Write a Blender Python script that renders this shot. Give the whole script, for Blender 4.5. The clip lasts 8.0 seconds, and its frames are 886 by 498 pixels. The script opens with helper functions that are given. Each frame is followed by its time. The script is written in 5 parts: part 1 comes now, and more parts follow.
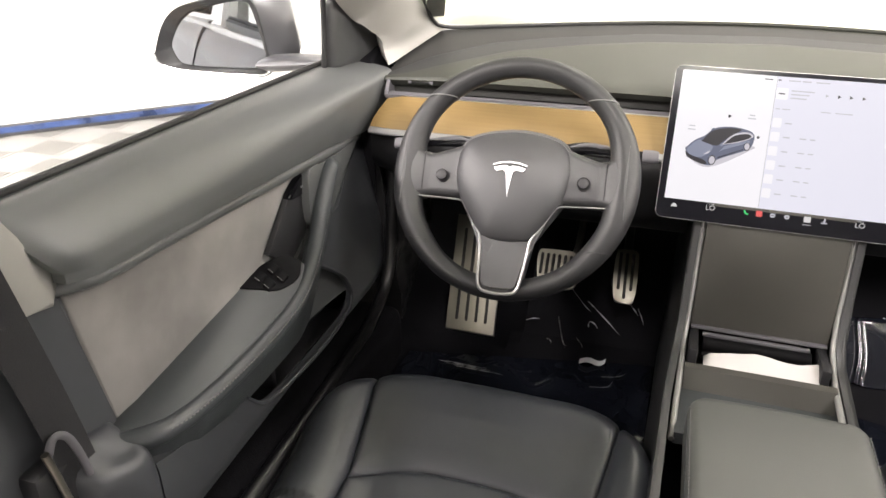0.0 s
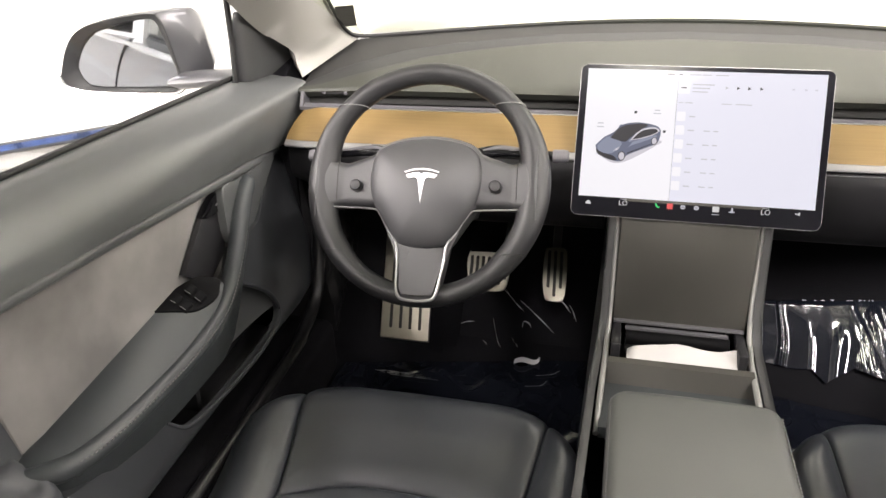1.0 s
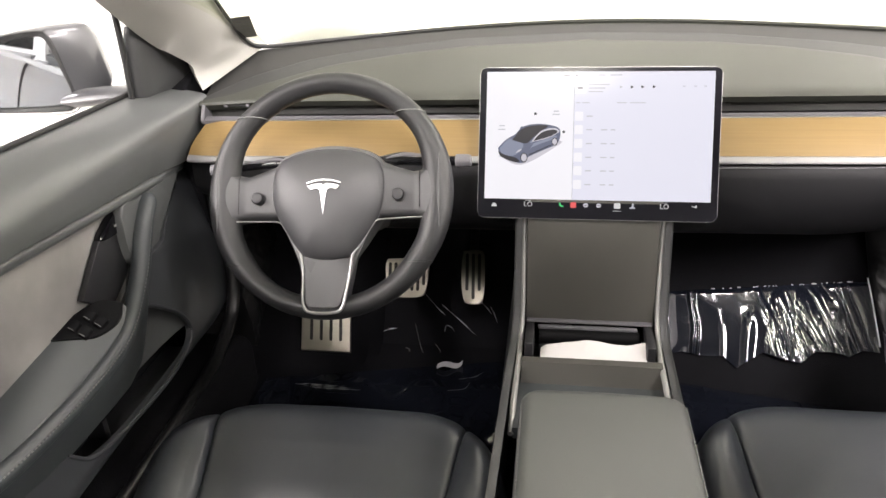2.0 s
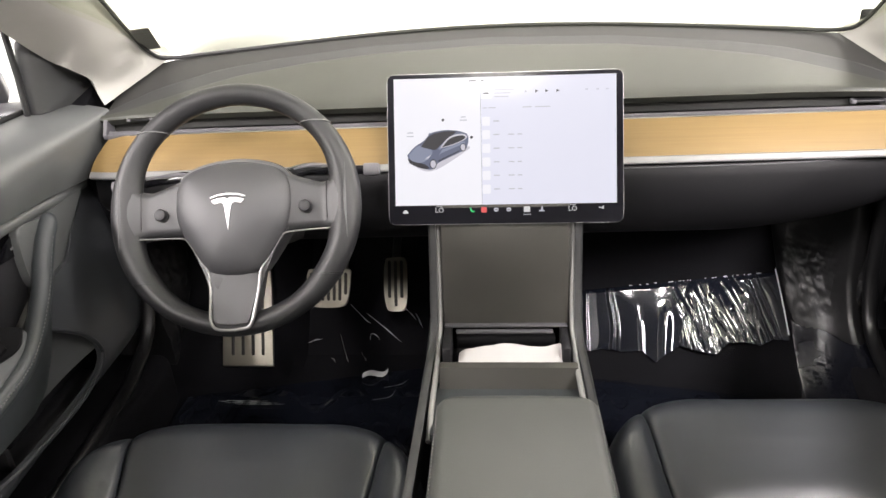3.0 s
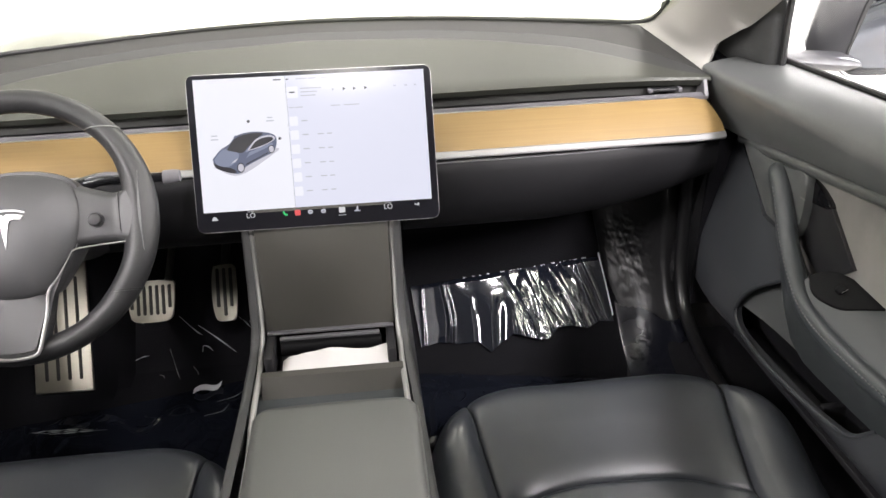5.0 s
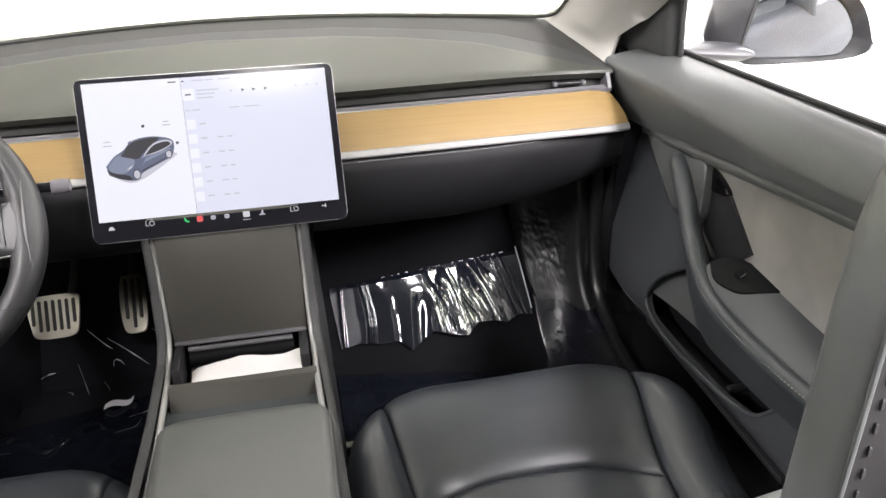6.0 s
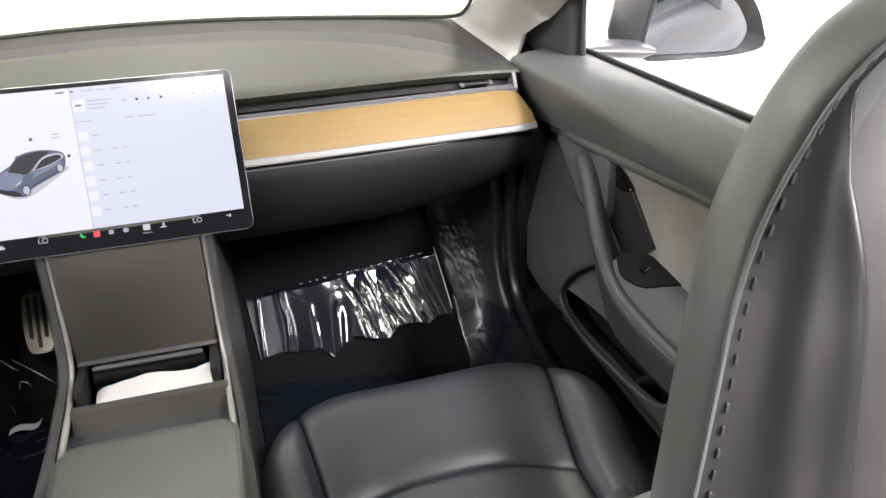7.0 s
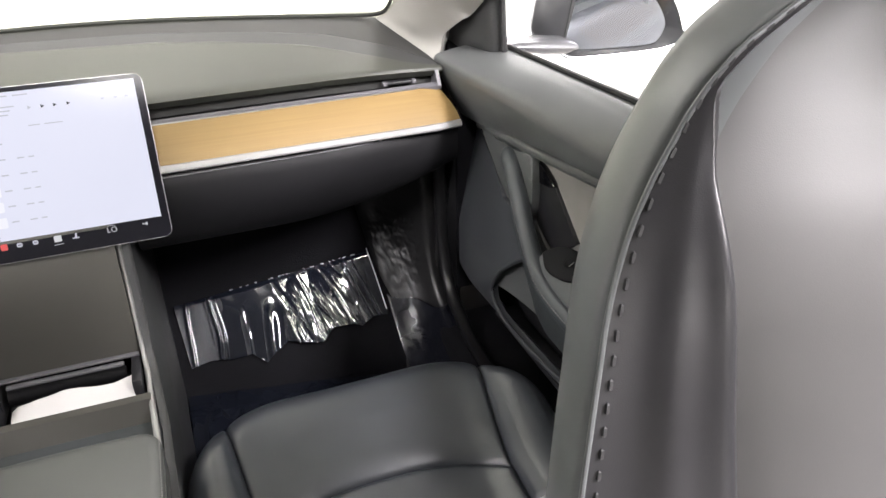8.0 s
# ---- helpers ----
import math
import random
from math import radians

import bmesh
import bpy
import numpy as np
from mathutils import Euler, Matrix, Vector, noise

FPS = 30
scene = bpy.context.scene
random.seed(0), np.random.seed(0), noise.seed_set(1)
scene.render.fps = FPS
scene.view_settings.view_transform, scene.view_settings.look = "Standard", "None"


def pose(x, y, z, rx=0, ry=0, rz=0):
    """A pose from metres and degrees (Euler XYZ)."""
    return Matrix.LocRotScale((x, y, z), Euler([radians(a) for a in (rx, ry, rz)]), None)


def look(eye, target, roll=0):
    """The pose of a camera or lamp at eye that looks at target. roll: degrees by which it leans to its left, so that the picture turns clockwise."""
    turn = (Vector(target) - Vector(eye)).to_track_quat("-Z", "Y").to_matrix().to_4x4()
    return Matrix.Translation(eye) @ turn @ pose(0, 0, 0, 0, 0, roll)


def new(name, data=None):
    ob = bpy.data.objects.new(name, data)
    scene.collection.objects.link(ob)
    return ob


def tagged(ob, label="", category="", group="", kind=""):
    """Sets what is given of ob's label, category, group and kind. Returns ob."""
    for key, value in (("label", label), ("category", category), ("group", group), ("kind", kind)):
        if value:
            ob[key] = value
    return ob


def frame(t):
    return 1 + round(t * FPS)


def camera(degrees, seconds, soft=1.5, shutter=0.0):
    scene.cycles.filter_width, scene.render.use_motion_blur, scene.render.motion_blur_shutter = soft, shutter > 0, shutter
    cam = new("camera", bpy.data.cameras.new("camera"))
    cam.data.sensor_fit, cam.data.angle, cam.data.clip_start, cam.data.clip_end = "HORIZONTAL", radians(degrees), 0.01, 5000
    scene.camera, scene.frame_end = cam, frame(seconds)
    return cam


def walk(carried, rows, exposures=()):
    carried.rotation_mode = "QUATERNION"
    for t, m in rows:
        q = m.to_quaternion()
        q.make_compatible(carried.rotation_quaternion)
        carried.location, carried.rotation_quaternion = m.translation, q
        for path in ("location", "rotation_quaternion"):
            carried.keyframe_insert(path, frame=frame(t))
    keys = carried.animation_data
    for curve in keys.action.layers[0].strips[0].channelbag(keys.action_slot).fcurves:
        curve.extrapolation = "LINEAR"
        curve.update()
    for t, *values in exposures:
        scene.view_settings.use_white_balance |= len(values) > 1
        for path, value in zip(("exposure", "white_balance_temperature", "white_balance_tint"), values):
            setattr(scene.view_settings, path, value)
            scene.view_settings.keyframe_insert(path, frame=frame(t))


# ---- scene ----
cam = camera(62.0, 8.0)
PATH = [
    (0, (-0.18, -1.188, 1.056), (-0.715, 0.516, 0.156), 0.4),
    (0.5, (-0.151, -1.178, 1.058), (-0.646, 0.54, 0.163), -0.6),
    (1, (-0.119, -1.167, 1.06), (-0.553, 0.57, 0.169), -1.5),
    (1.5, (-0.091, -1.158, 1.061), (-0.45, 0.597, 0.172), -2.1),
    (3, (-0.014, -1.138, 1.066), (-0.158, 0.649, 0.179), -2.7),
    (3.5, (0.018, -1.133, 1.067), (-0.052, 0.657, 0.176), -3.0),
    (4, (0.045, -1.128, 1.066), (0.053, 0.655, 0.16), -2.9),
    (4.5, (0.063, -1.121, 1.066), (0.158, 0.656, 0.154), -2.0),
    (6, (0.129, -1.112, 1.064), (0.466, 0.627, 0.134), -1.4),
    (6.5, (0.154, -1.112, 1.07), (0.572, 0.605, 0.135), -1.3),
    (7, (0.179, -1.113, 1.071), (0.665, 0.583, 0.128), -1.3),
    (7.5, (0.201, -1.113, 1.071), (0.747, 0.56, 0.121), -1.3),
    (8, (0.22, -1.116, 1.072), (0.825, 0.534, 0.117), -1.3),
]
walk(cam, [(t, look(eye, target, roll)) for t, eye, target, roll in PATH], [(0.0, 0.03, 6700, 10), (3.5, 0.0, 6500, 10), (7.0, 0.0, 6330, 10), (8.0, 0.0, 6330, 10)])

# ---- light ----
world = bpy.data.worlds.new("room_world")
scene.world = world
world.use_nodes = True
world.node_tree.nodes["Background"].inputs[0].default_value = (1.0, 1.0, 1.0, 1)
world.node_tree.nodes["Background"].inputs[1].default_value = 0.1
scene.view_settings.exposure = 0.0

GROUND = -0.17
# unseen ceiling, set low so lamps shine in through the side windows
CEIL = 2.55
ROOM_C = (0.0, -1.2)
ROOM_R = 4.5


def ceiling_lamp(x, y, power):
    d = bpy.data.lights.new("ceiling_lamp", "AREA")
    d.shape, d.size, d.size_y, d.energy = "RECTANGLE", 0.35, 1.9, power
    d.color = (1.0, 0.935, 0.94)
    o = new("ceiling_lamp", d)
    o.matrix_world = pose(x, y, CEIL - 0.06, 0, 0, 0)
    return o


# unseen lamps, placed and weighted to balance the cabin light: x, y, watts
LAMPS = [(-3.7, 0.2, 85), (-1.7, 1.5, 20), (0.0, 1.5, 36), (1.7, 1.5, 100), (3.4, 0.6, 225), (-3.7, -1.9, 440), (-1.7, -2.4, 130), (0.0, -2.4, 235), (1.7, -2.4, 490), (3.7, -1.9, 200)]
for lx, ly, watts in LAMPS:
    ceiling_lamp(lx, ly, watts)


# ---- materials ----
def mat(name, color, rough=0.5, metal=0.0, grain=0.0, scale=400.0, vary=0.12, vscale=6.0, spec=0.5, coat=0.0, sheen=0.0, rvary=0.1):
    m = bpy.data.materials.new(name)
    m.use_nodes = True
    nt = m.node_tree
    b = nt.nodes["Principled BSDF"]
    b.inputs["Metallic"].default_value = metal
    b.inputs["Specular IOR Level"].default_value = spec
    b.inputs["Coat Weight"].default_value = coat
    b.inputs["Coat Roughness"].default_value = 0.06
    b.inputs["Sheen Weight"].default_value = sheen
    co = nt.nodes.new("ShaderNodeTexCoord")
    n1 = nt.nodes.new("ShaderNodeTexNoise")
    n1.inputs["Scale"].default_value = vscale
    n1.inputs["Detail"].default_value = 6
    nt.links.new(co.outputs["Object"], n1.inputs["Vector"])
    mix = nt.nodes.new("ShaderNodeMix")
    mix.data_type = "RGBA"
    mix.inputs[6].default_value = (*[c * (1 - vary) for c in color], 1)
    mix.inputs[7].default_value = (*[min(1, c * (1 + vary)) for c in color], 1)
    st = nt.nodes.new("ShaderNodeMapRange")
    st.inputs["From Min"].default_value, st.inputs["From Max"].default_value = 0.3, 0.7
    nt.links.new(n1.outputs["Fac"], st.inputs["Value"])
    nt.links.new(st.outputs[0], mix.inputs[0])
    nt.links.new(mix.outputs[2], b.inputs["Base Color"])
    mr = nt.nodes.new("ShaderNodeMapRange")
    mr.inputs["To Min"].default_value = max(0.02, rough - rvary)
    mr.inputs["To Max"].default_value = min(1, rough + rvary)
    nt.links.new(n1.outputs["Fac"], mr.inputs["Value"])
    nt.links.new(mr.outputs[0], b.inputs["Roughness"])
    if grain:
        v = nt.nodes.new("ShaderNodeTexVoronoi")
        v.inputs["Scale"].default_value = scale
        nt.links.new(co.outputs["Object"], v.inputs["Vector"])
        bp = nt.nodes.new("ShaderNodeBump")
        bp.inputs["Strength"].default_value = grain
        bp.inputs["Distance"].default_value = 0.0006
        nt.links.new(v.outputs["Distance"], bp.inputs["Height"])
        nt.links.new(bp.outputs[0], b.inputs["Normal"])
    return m


def glow(name, color, strength):
    m = bpy.data.materials.new(name)
    m.use_nodes = True
    b = m.node_tree.nodes["Principled BSDF"]
    b.inputs["Base Color"].default_value = (0.02, 0.02, 0.02, 1)
    b.inputs["Emission Color"].default_value = (*color, 1)
    b.inputs["Emission Strength"].default_value = strength
    b.inputs["Roughness"].default_value = 0.15
    b.inputs["Specular IOR Level"].default_value = 0.1
    return m


def pane(name, tint, gloss=0.03):
    m = bpy.data.materials.new(name)
    m.use_nodes = True
    nt = m.node_tree
    nt.nodes.remove(nt.nodes["Principled BSDF"])
    tr = nt.nodes.new("ShaderNodeBsdfTransparent")
    tr.inputs[0].default_value = (*tint, 1)
    gl = nt.nodes.new("ShaderNodeBsdfGlossy")
    gl.inputs["Roughness"].default_value = 0.01
    mx = nt.nodes.new("ShaderNodeMixShader")
    mx.inputs[0].default_value = gloss
    nt.links.new(tr.outputs[0], mx.inputs[1])
    nt.links.new(gl.outputs[0], mx.inputs[2])
    nt.links.new(mx.outputs[0], nt.nodes["Material Output"].inputs[0])
    return m


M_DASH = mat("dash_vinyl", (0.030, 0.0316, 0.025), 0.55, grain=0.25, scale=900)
M_BAND = mat("dash_far_band", (0.015, 0.015, 0.0135), 0.72, grain=0.2, scale=900)
M_BORDER = mat("dash_pad_border", (0.0205, 0.021, 0.021), 0.62, grain=0.2, scale=900)
M_TRIM = mat("door_vinyl", (0.075, 0.0787, 0.0775), 0.44, grain=0.1, scale=900)
M_LOWER = mat("lower_door_plastic", (0.036, 0.0385, 0.042), 0.42, grain=0.12, scale=900)
M_DARK = mat("black_plastic", (0.012, 0.012, 0.0133), 0.5, grain=0.2, scale=900)
M_BLACK = mat("black_void_plastic", (0.008, 0.008, 0.009), 0.6)
M_GLOSS = mat("gloss_black_plastic", (0.005, 0.005, 0.006), 0.15, rvary=0.03)
M_GREYP = mat("grey_painted_plastic", (0.085, 0.083, 0.09), 0.55, rvary=0.05)
M_CHROME = mat("satin_chrome", (0.75, 0.75, 0.76), 0.22, metal=1.0, vary=0.03, rvary=0.05)
M_SILVER = mat("satin_silver_trim", (0.36, 0.36, 0.36), 0.4, metal=0.9, vary=0.05)
M_LEATHER = mat("black_leatherette", (0.0275, 0.0305, 0.0350), 0.33, grain=0.1, scale=1300, vscale=9, rvary=0.06)
M_LEATHERG = mat("grey_leatherette", (0.05, 0.0525, 0.047), 0.5, grain=0.3, scale=800)
M_SUEDE = mat("grey_suede", (0.175, 0.168, 0.158), 0.95, grain=0.15, scale=1500, vary=0.34, vscale=7, sheen=0.4, spec=0.1)
M_WHEEL = mat("wheel_leather", (0.0135, 0.0138, 0.0145), 0.44, grain=0.2, scale=900, rvary=0.03, spec=0.4)
M_HUB = mat("wheel_hub_plastic", (0.036, 0.0365, 0.038), 0.46, grain=0.15, scale=1200)
M_STEEL = mat("brushed_steel", (0.30, 0.283, 0.238), 0.38, metal=1.0, vary=0.06, vscale=30)
M_CARPET = mat("black_carpet", (0.005, 0.005, 0.006), 0.95, grain=0.6, scale=500, spec=0.1)
M_FILM = mat("clear_film_over_carpet", (0.0062, 0.0074, 0.0112), 0.06, rvary=0.03, spec=0.9)
M_FLATFILM = mat("film_over_vinyl", (0.005, 0.0055, 0.008), 0.26, rvary=0.06, spec=0.3)
M_PILLAR = mat("light_grey_fabric_trim", (0.28, 0.2733, 0.2533), 0.9, grain=0.2, scale=1500, vary=0.06)
M_PAPER = mat("white_paper", (0.5, 0.49, 0.48), 0.8, vary=0.03)
M_PAINT = mat("grey_metallic_paint", (0.085, 0.084, 0.092), 0.32, metal=0.4, coat=0.8, vary=0.02, rvary=0.01)
M_MIRROR = mat("mirror_glass", (0.36, 0.375, 0.41), 0.02, metal=1.0, vary=0.01, rvary=0.0)
M_SEAL = mat("black_rubber_seal", (0.008, 0.008, 0.008), 0.7)
M_WALL = mat("white_room_paint", (0.74, 0.74, 0.715), 0.7, vary=0.02, vscale=1.0)
M_GLASS = pane("windscreen_glass", (0.93, 0.95, 0.88))
M_SIDEGLASS = pane("side_glass", (0.96, 0.97, 0.96))
M_ROOFGLASS = pane("tinted_roof_glass", (0.13, 0.13, 0.13))
M_LEATHERB = mat("seat_edge_lit_leatherette", (0.110, 0.117, 0.116), 0.42, grain=0.04, scale=900, vscale=5, rvary=0.05)
M_THREAD = mat("dark_thread", (0.03, 0.03, 0.03), 0.7)
M_WEB = mat("belt_webbing", (0.007, 0.007, 0.008), 0.8, grain=0.5, scale=600)
M_RUBBER = mat("black_rubber", (0.01, 0.0093, 0.0087), 0.7)
M_FOOTSIDE = mat("glossy_black_vinyl", (0.0095, 0.0095, 0.010), 0.36, grain=0.1, scale=500, spec=0.4)
M_WHITEFILM = mat("white_film_and_glint", (0.6, 0.6, 0.61), 0.3)
M_TILE = mat("white_plastic_tile", (0.255, 0.247, 0.235), 0.45, vary=0.08, vscale=2)
M_UNDER = mat("grey_screed", (0.16, 0.155, 0.145), 0.8)
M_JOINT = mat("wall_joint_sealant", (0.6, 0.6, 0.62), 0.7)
M_BASE = mat("dark_base_strip", (0.06, 0.06, 0.065), 0.35)
M_BLUE = mat("blue_tape", (0.035, 0.065, 0.18), 0.3, vary=0.6, vscale=9)
M_SWITCH = mat("switch_plastic", (0.004, 0.004, 0.0044), 0.5, spec=0.07)
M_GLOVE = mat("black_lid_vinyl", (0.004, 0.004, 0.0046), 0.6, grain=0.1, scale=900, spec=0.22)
M_STRIP = mat("satin_accent_strip", (0.23, 0.23, 0.23), 0.45, metal=0.5, vary=0.03, rvary=0.02)
M_EDGE = mat("satin_edge_metal_and_glint", (0.30, 0.30, 0.285), 0.5, metal=0.5, vary=0.05)
M_SCREENEDGE = mat("screen_edge_metal", (0.26, 0.26, 0.26), 0.45, metal=0.8, vary=0.05)
M_BACK = mat("seat_back_lit_cover", (0.092, 0.0898, 0.0875), 0.56, grain=0.06, scale=1300, vscale=4, vary=0.06, rvary=0.05)
M_ARM = mat("armrest_vinyl", (0.031, 0.0355, 0.0372), 0.45, grain=0.2, scale=1000)
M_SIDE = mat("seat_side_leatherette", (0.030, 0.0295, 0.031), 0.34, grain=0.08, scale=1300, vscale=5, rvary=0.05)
M_CONSOLE = mat("console_side_vinyl", (0.03, 0.031, 0.031), 0.45, grain=0.15, scale=1000)
M_EMBLEM = mat("emblem_silver", (0.72, 0.72, 0.72), 0.4, metal=0.25, vary=0.03)
M_AR = mat("coated_screen_glass", (0.008, 0.008, 0.01), 0.15, spec=0.08, rvary=0.03)
M_PANEL = mat("bin_lid_vinyl", (0.046, 0.0445, 0.038), 0.5, grain=0.1, scale=1000)
M_DECAL = mat("olive_grey_decal", (0.11, 0.112, 0.085), 0.6)
M_ROLL = mat("black_sill_rubber", (0.006, 0.006, 0.0064), 0.34, spec=0.4)
M_STITCH = mat("grey_thread", (0.15, 0.15, 0.145), 0.8)


def wood_material():
    m = mat("oak_veneer", (0.42, 0.25, 0.1), 0.55, vary=0.12, vscale=3, spec=0.3)
    nt = m.node_tree
    b = nt.nodes["Principled BSDF"]
    co = nt.nodes.new("ShaderNodeTexCoord")
    mp = nt.nodes.new("ShaderNodeMapping")
    mp.inputs["Scale"].default_value = (3, 160, 160)
    nt.links.new(co.outputs["Object"], mp.inputs[0])
    n = nt.nodes.new("ShaderNodeTexNoise")
    n.inputs["Scale"].default_value = 2.0
    n.inputs["Detail"].default_value = 8
    nt.links.new(mp.outputs[0], n.inputs["Vector"])
    r = nt.nodes.new("ShaderNodeValToRGB")
    r.color_ramp.elements[0].position, r.color_ramp.elements[0].color = 0.3, (0.142, 0.092, 0.033, 1)
    r.color_ramp.elements[1].position, r.color_ramp.elements[1].color = 0.7, (0.168, 0.112, 0.042, 1)
    nt.links.new(n.outputs["Fac"], r.inputs[0])
    nt.links.new(r.outputs[0], b.inputs["Base Color"])
    return m


M_WOOD = wood_material()


# ---- mesh helpers ----
def done(name, bm, material, angle=35):
    me = bpy.data.meshes.new(name)
    bmesh.ops.recalc_face_normals(bm, faces=bm.faces)
    bm.to_mesh(me)
    bm.free()
    me.shade_smooth()
    me.set_sharp_from_angle(angle=radians(angle))
    if material:
        me.materials.append(material)
    return me


def part(name, bm, material, parent=None, label="", angle=35):
    o = new(name, done(name, bm, material, angle))
    o.parent = parent
    return tagged(o, label)


def thing(name, label, category, group="", kind=""):
    return tagged(new(name), label, category, group, kind)


def single(name, bm, material, label, category, group="", kind="", angle=35):
    return tagged(part(name, bm, material, None, "", angle), label, category, group, kind)


def loft(rings, closed=True, caps=True):
    bm = bmesh.new()
    rows = [[bm.verts.new(p) for p in ring] for ring in rings]
    n = len(rows[0])
    for a, b in zip(rows, rows[1:]):
        for i in range(n if closed else n - 1):
            j = (i + 1) % n
            bm.faces.new((a[i], a[j], b[j], b[i]))
    if caps and closed:
        bm.faces.new(rows[0])
        bm.faces.new(rows[-1])
    return bm


def slab(fn, nu, nv, thick):
    """A closed slab: fn(u, v) gives its face; thick(p) gives the point behind it."""
    bm = bmesh.new()
    top = [[Vector(fn(i / nu, j / nv)) for j in range(nv + 1)] for i in range(nu + 1)]
    a = [[bm.verts.new(p) for p in row] for row in top]
    b = [[bm.verts.new(Vector(thick(p))) for p in row] for row in top]
    for i in range(nu):
        for j in range(nv):
            bm.faces.new((a[i][j], a[i + 1][j], a[i + 1][j + 1], a[i][j + 1]))
            bm.faces.new((b[i][j], b[i][j + 1], b[i + 1][j + 1], b[i + 1][j]))
    for i in range(nu):
        bm.faces.new((a[i][0], b[i][0], b[i + 1][0], a[i + 1][0]))
        bm.faces.new((a[i][nv], a[i + 1][nv], b[i + 1][nv], b[i][nv]))
    for j in range(nv):
        bm.faces.new((a[0][j], a[0][j + 1], b[0][j + 1], b[0][j]))
        bm.faces.new((a[nu][j], b[nu][j], b[nu][j + 1], a[nu][j + 1]))
    return bm


def rbox(cx, cy, cz, sx, sy, sz, bevel=0.004, m=None, seg=2):
    bm = bmesh.new()
    bmesh.ops.create_cube(bm, size=1)
    bmesh.ops.transform(bm, matrix=Matrix.Diagonal((sx, sy, sz, 1)), verts=bm.verts)
    if bevel:
        bmesh.ops.bevel(bm, geom=bm.edges[:], offset=bevel, segments=seg, affect="EDGES", profile=0.5)
    bmesh.ops.transform(bm, matrix=(m or Matrix()) @ Matrix.Translation((cx, cy, cz)), verts=bm.verts)
    return bm


def prism(points, place, depth, bevel=0.0, seg=2):
    """A plate: 2D outline points, place(u, v, w) gives 3D, w runs 0 to depth; the rim at w=0 is bevelled."""
    bm = bmesh.new()
    front = [bm.verts.new((u, v, 0)) for u, v in points]
    back = [bm.verts.new((u, v, 1)) for u, v in points]
    f = bm.faces.new(front)
    bm.faces.new(back[::-1])
    n = len(points)
    for i in range(n):
        bm.faces.new((front[i], back[i], back[(i + 1) % n], front[(i + 1) % n]))
    for v in bm.verts:
        v.co.z *= depth
    if bevel:
        bmesh.ops.bevel(bm, geom=list(f.edges), offset=bevel, segments=seg, affect="EDGES", profile=0.5)
    for v in bm.verts:
        v.co = place(*v.co)
    return bm


def skin(points, place, depth, step=0.016):
    """A curved plate: the flat outline is cut into small fields before place(u, v, w) bends it."""
    bm = bmesh.new()
    bm.faces.new([bm.verts.new((u, v, 0)) for u, v in points])
    for axis in (0, 1):
        lo, hi = min(p[axis] for p in points), max(p[axis] for p in points)
        n = int((hi - lo) / step)
        for k in range(1, n + 1):
            at = [0.0, 0.0, 0.0]
            at[axis] = lo + (hi - lo) * k / (n + 1)
            bmesh.ops.bisect_plane(bm, geom=bm.verts[:] + bm.edges[:] + bm.faces[:], dist=1e-6, plane_co=at, plane_no=(1, 0, 0) if axis == 0 else (0, 1, 0))
    back = bmesh.ops.extrude_face_region(bm, geom=bm.faces[:], use_keep_orig=True)["geom"]
    for g in back:
        if isinstance(g, bmesh.types.BMVert):
            g.co.z = depth
    for v in bm.verts:
        v.co = place(*v.co)
    return bm


def spline(points, n):
    """Catmull-Rom through the points."""
    p = [Vector(q) for q in points]
    p = [2 * p[0] - p[1]] + p + [2 * p[-1] - p[-2]]
    out = []
    k = len(p) - 3
    for i in range(n + 1):
        s = i / n * k
        j = min(int(s), k - 1)
        t = s - j
        a, b, c, d = p[j : j + 4]
        out.append(0.5 * (2 * b + (c - a) * t + (2 * a - 5 * b + 4 * c - d) * t * t + (3 * b - 3 * c + d - a) * t ** 3))
    return out


def tube(path, rx, ry=None, sides=14, up=(0, 0, 1), closed=False, taper=None):
    """A tube round a path; rx across, ry along up."""
    ry = ry or rx
    rings = []
    n = len(path)
    for i, p in enumerate(path):
        a = path[(i - 1) % n] if closed or i else path[0]
        b = path[(i + 1) % n] if closed or i < n - 1 else path[-1]
        d = (b - a).normalized()
        side = d.cross(Vector(up)).normalized()
        top = side.cross(d)
        k = taper(i / (n - 1)) if taper else 1
        rings.append([p + k * (rx * math.cos(q) * side + ry * math.sin(q) * top) for q in (2 * math.pi * s / sides for s in range(sides))])
    if closed:
        rings.append(rings[0])
        bm = loft(rings, caps=False)
        bmesh.ops.remove_doubles(bm, verts=bm.verts, dist=1e-6)
        return bm
    return loft(rings)


def merge(*bms):
    out = bmesh.new()
    for b in bms:
        me = bpy.data.meshes.new("tmp")
        b.to_mesh(me)
        b.free()
        out.from_mesh(me)
        bpy.data.meshes.remove(me)
    return out


def interp(table, v):
    """Linear table lookup of rows (v, a, b, ...)."""
    cols = list(zip(*table))
    return [float(np.interp(v, cols[0], c)) for c in cols[1:]]


def rounded(w, h, r, n=6):
    out = []
    for cx, cy, a0 in ((w / 2 - r, h / 2 - r, 0), (-w / 2 + r, h / 2 - r, 90), (-w / 2 + r, -h / 2 + r, 180), (w / 2 - r, -h / 2 + r, 270)):
        for i in range(n + 1):
            a = radians(a0 + 90 * i / n)
            out.append((cx + r * math.cos(a), cy + r * math.sin(a)))
    return out


# ---- room ----
TILE = 0.22


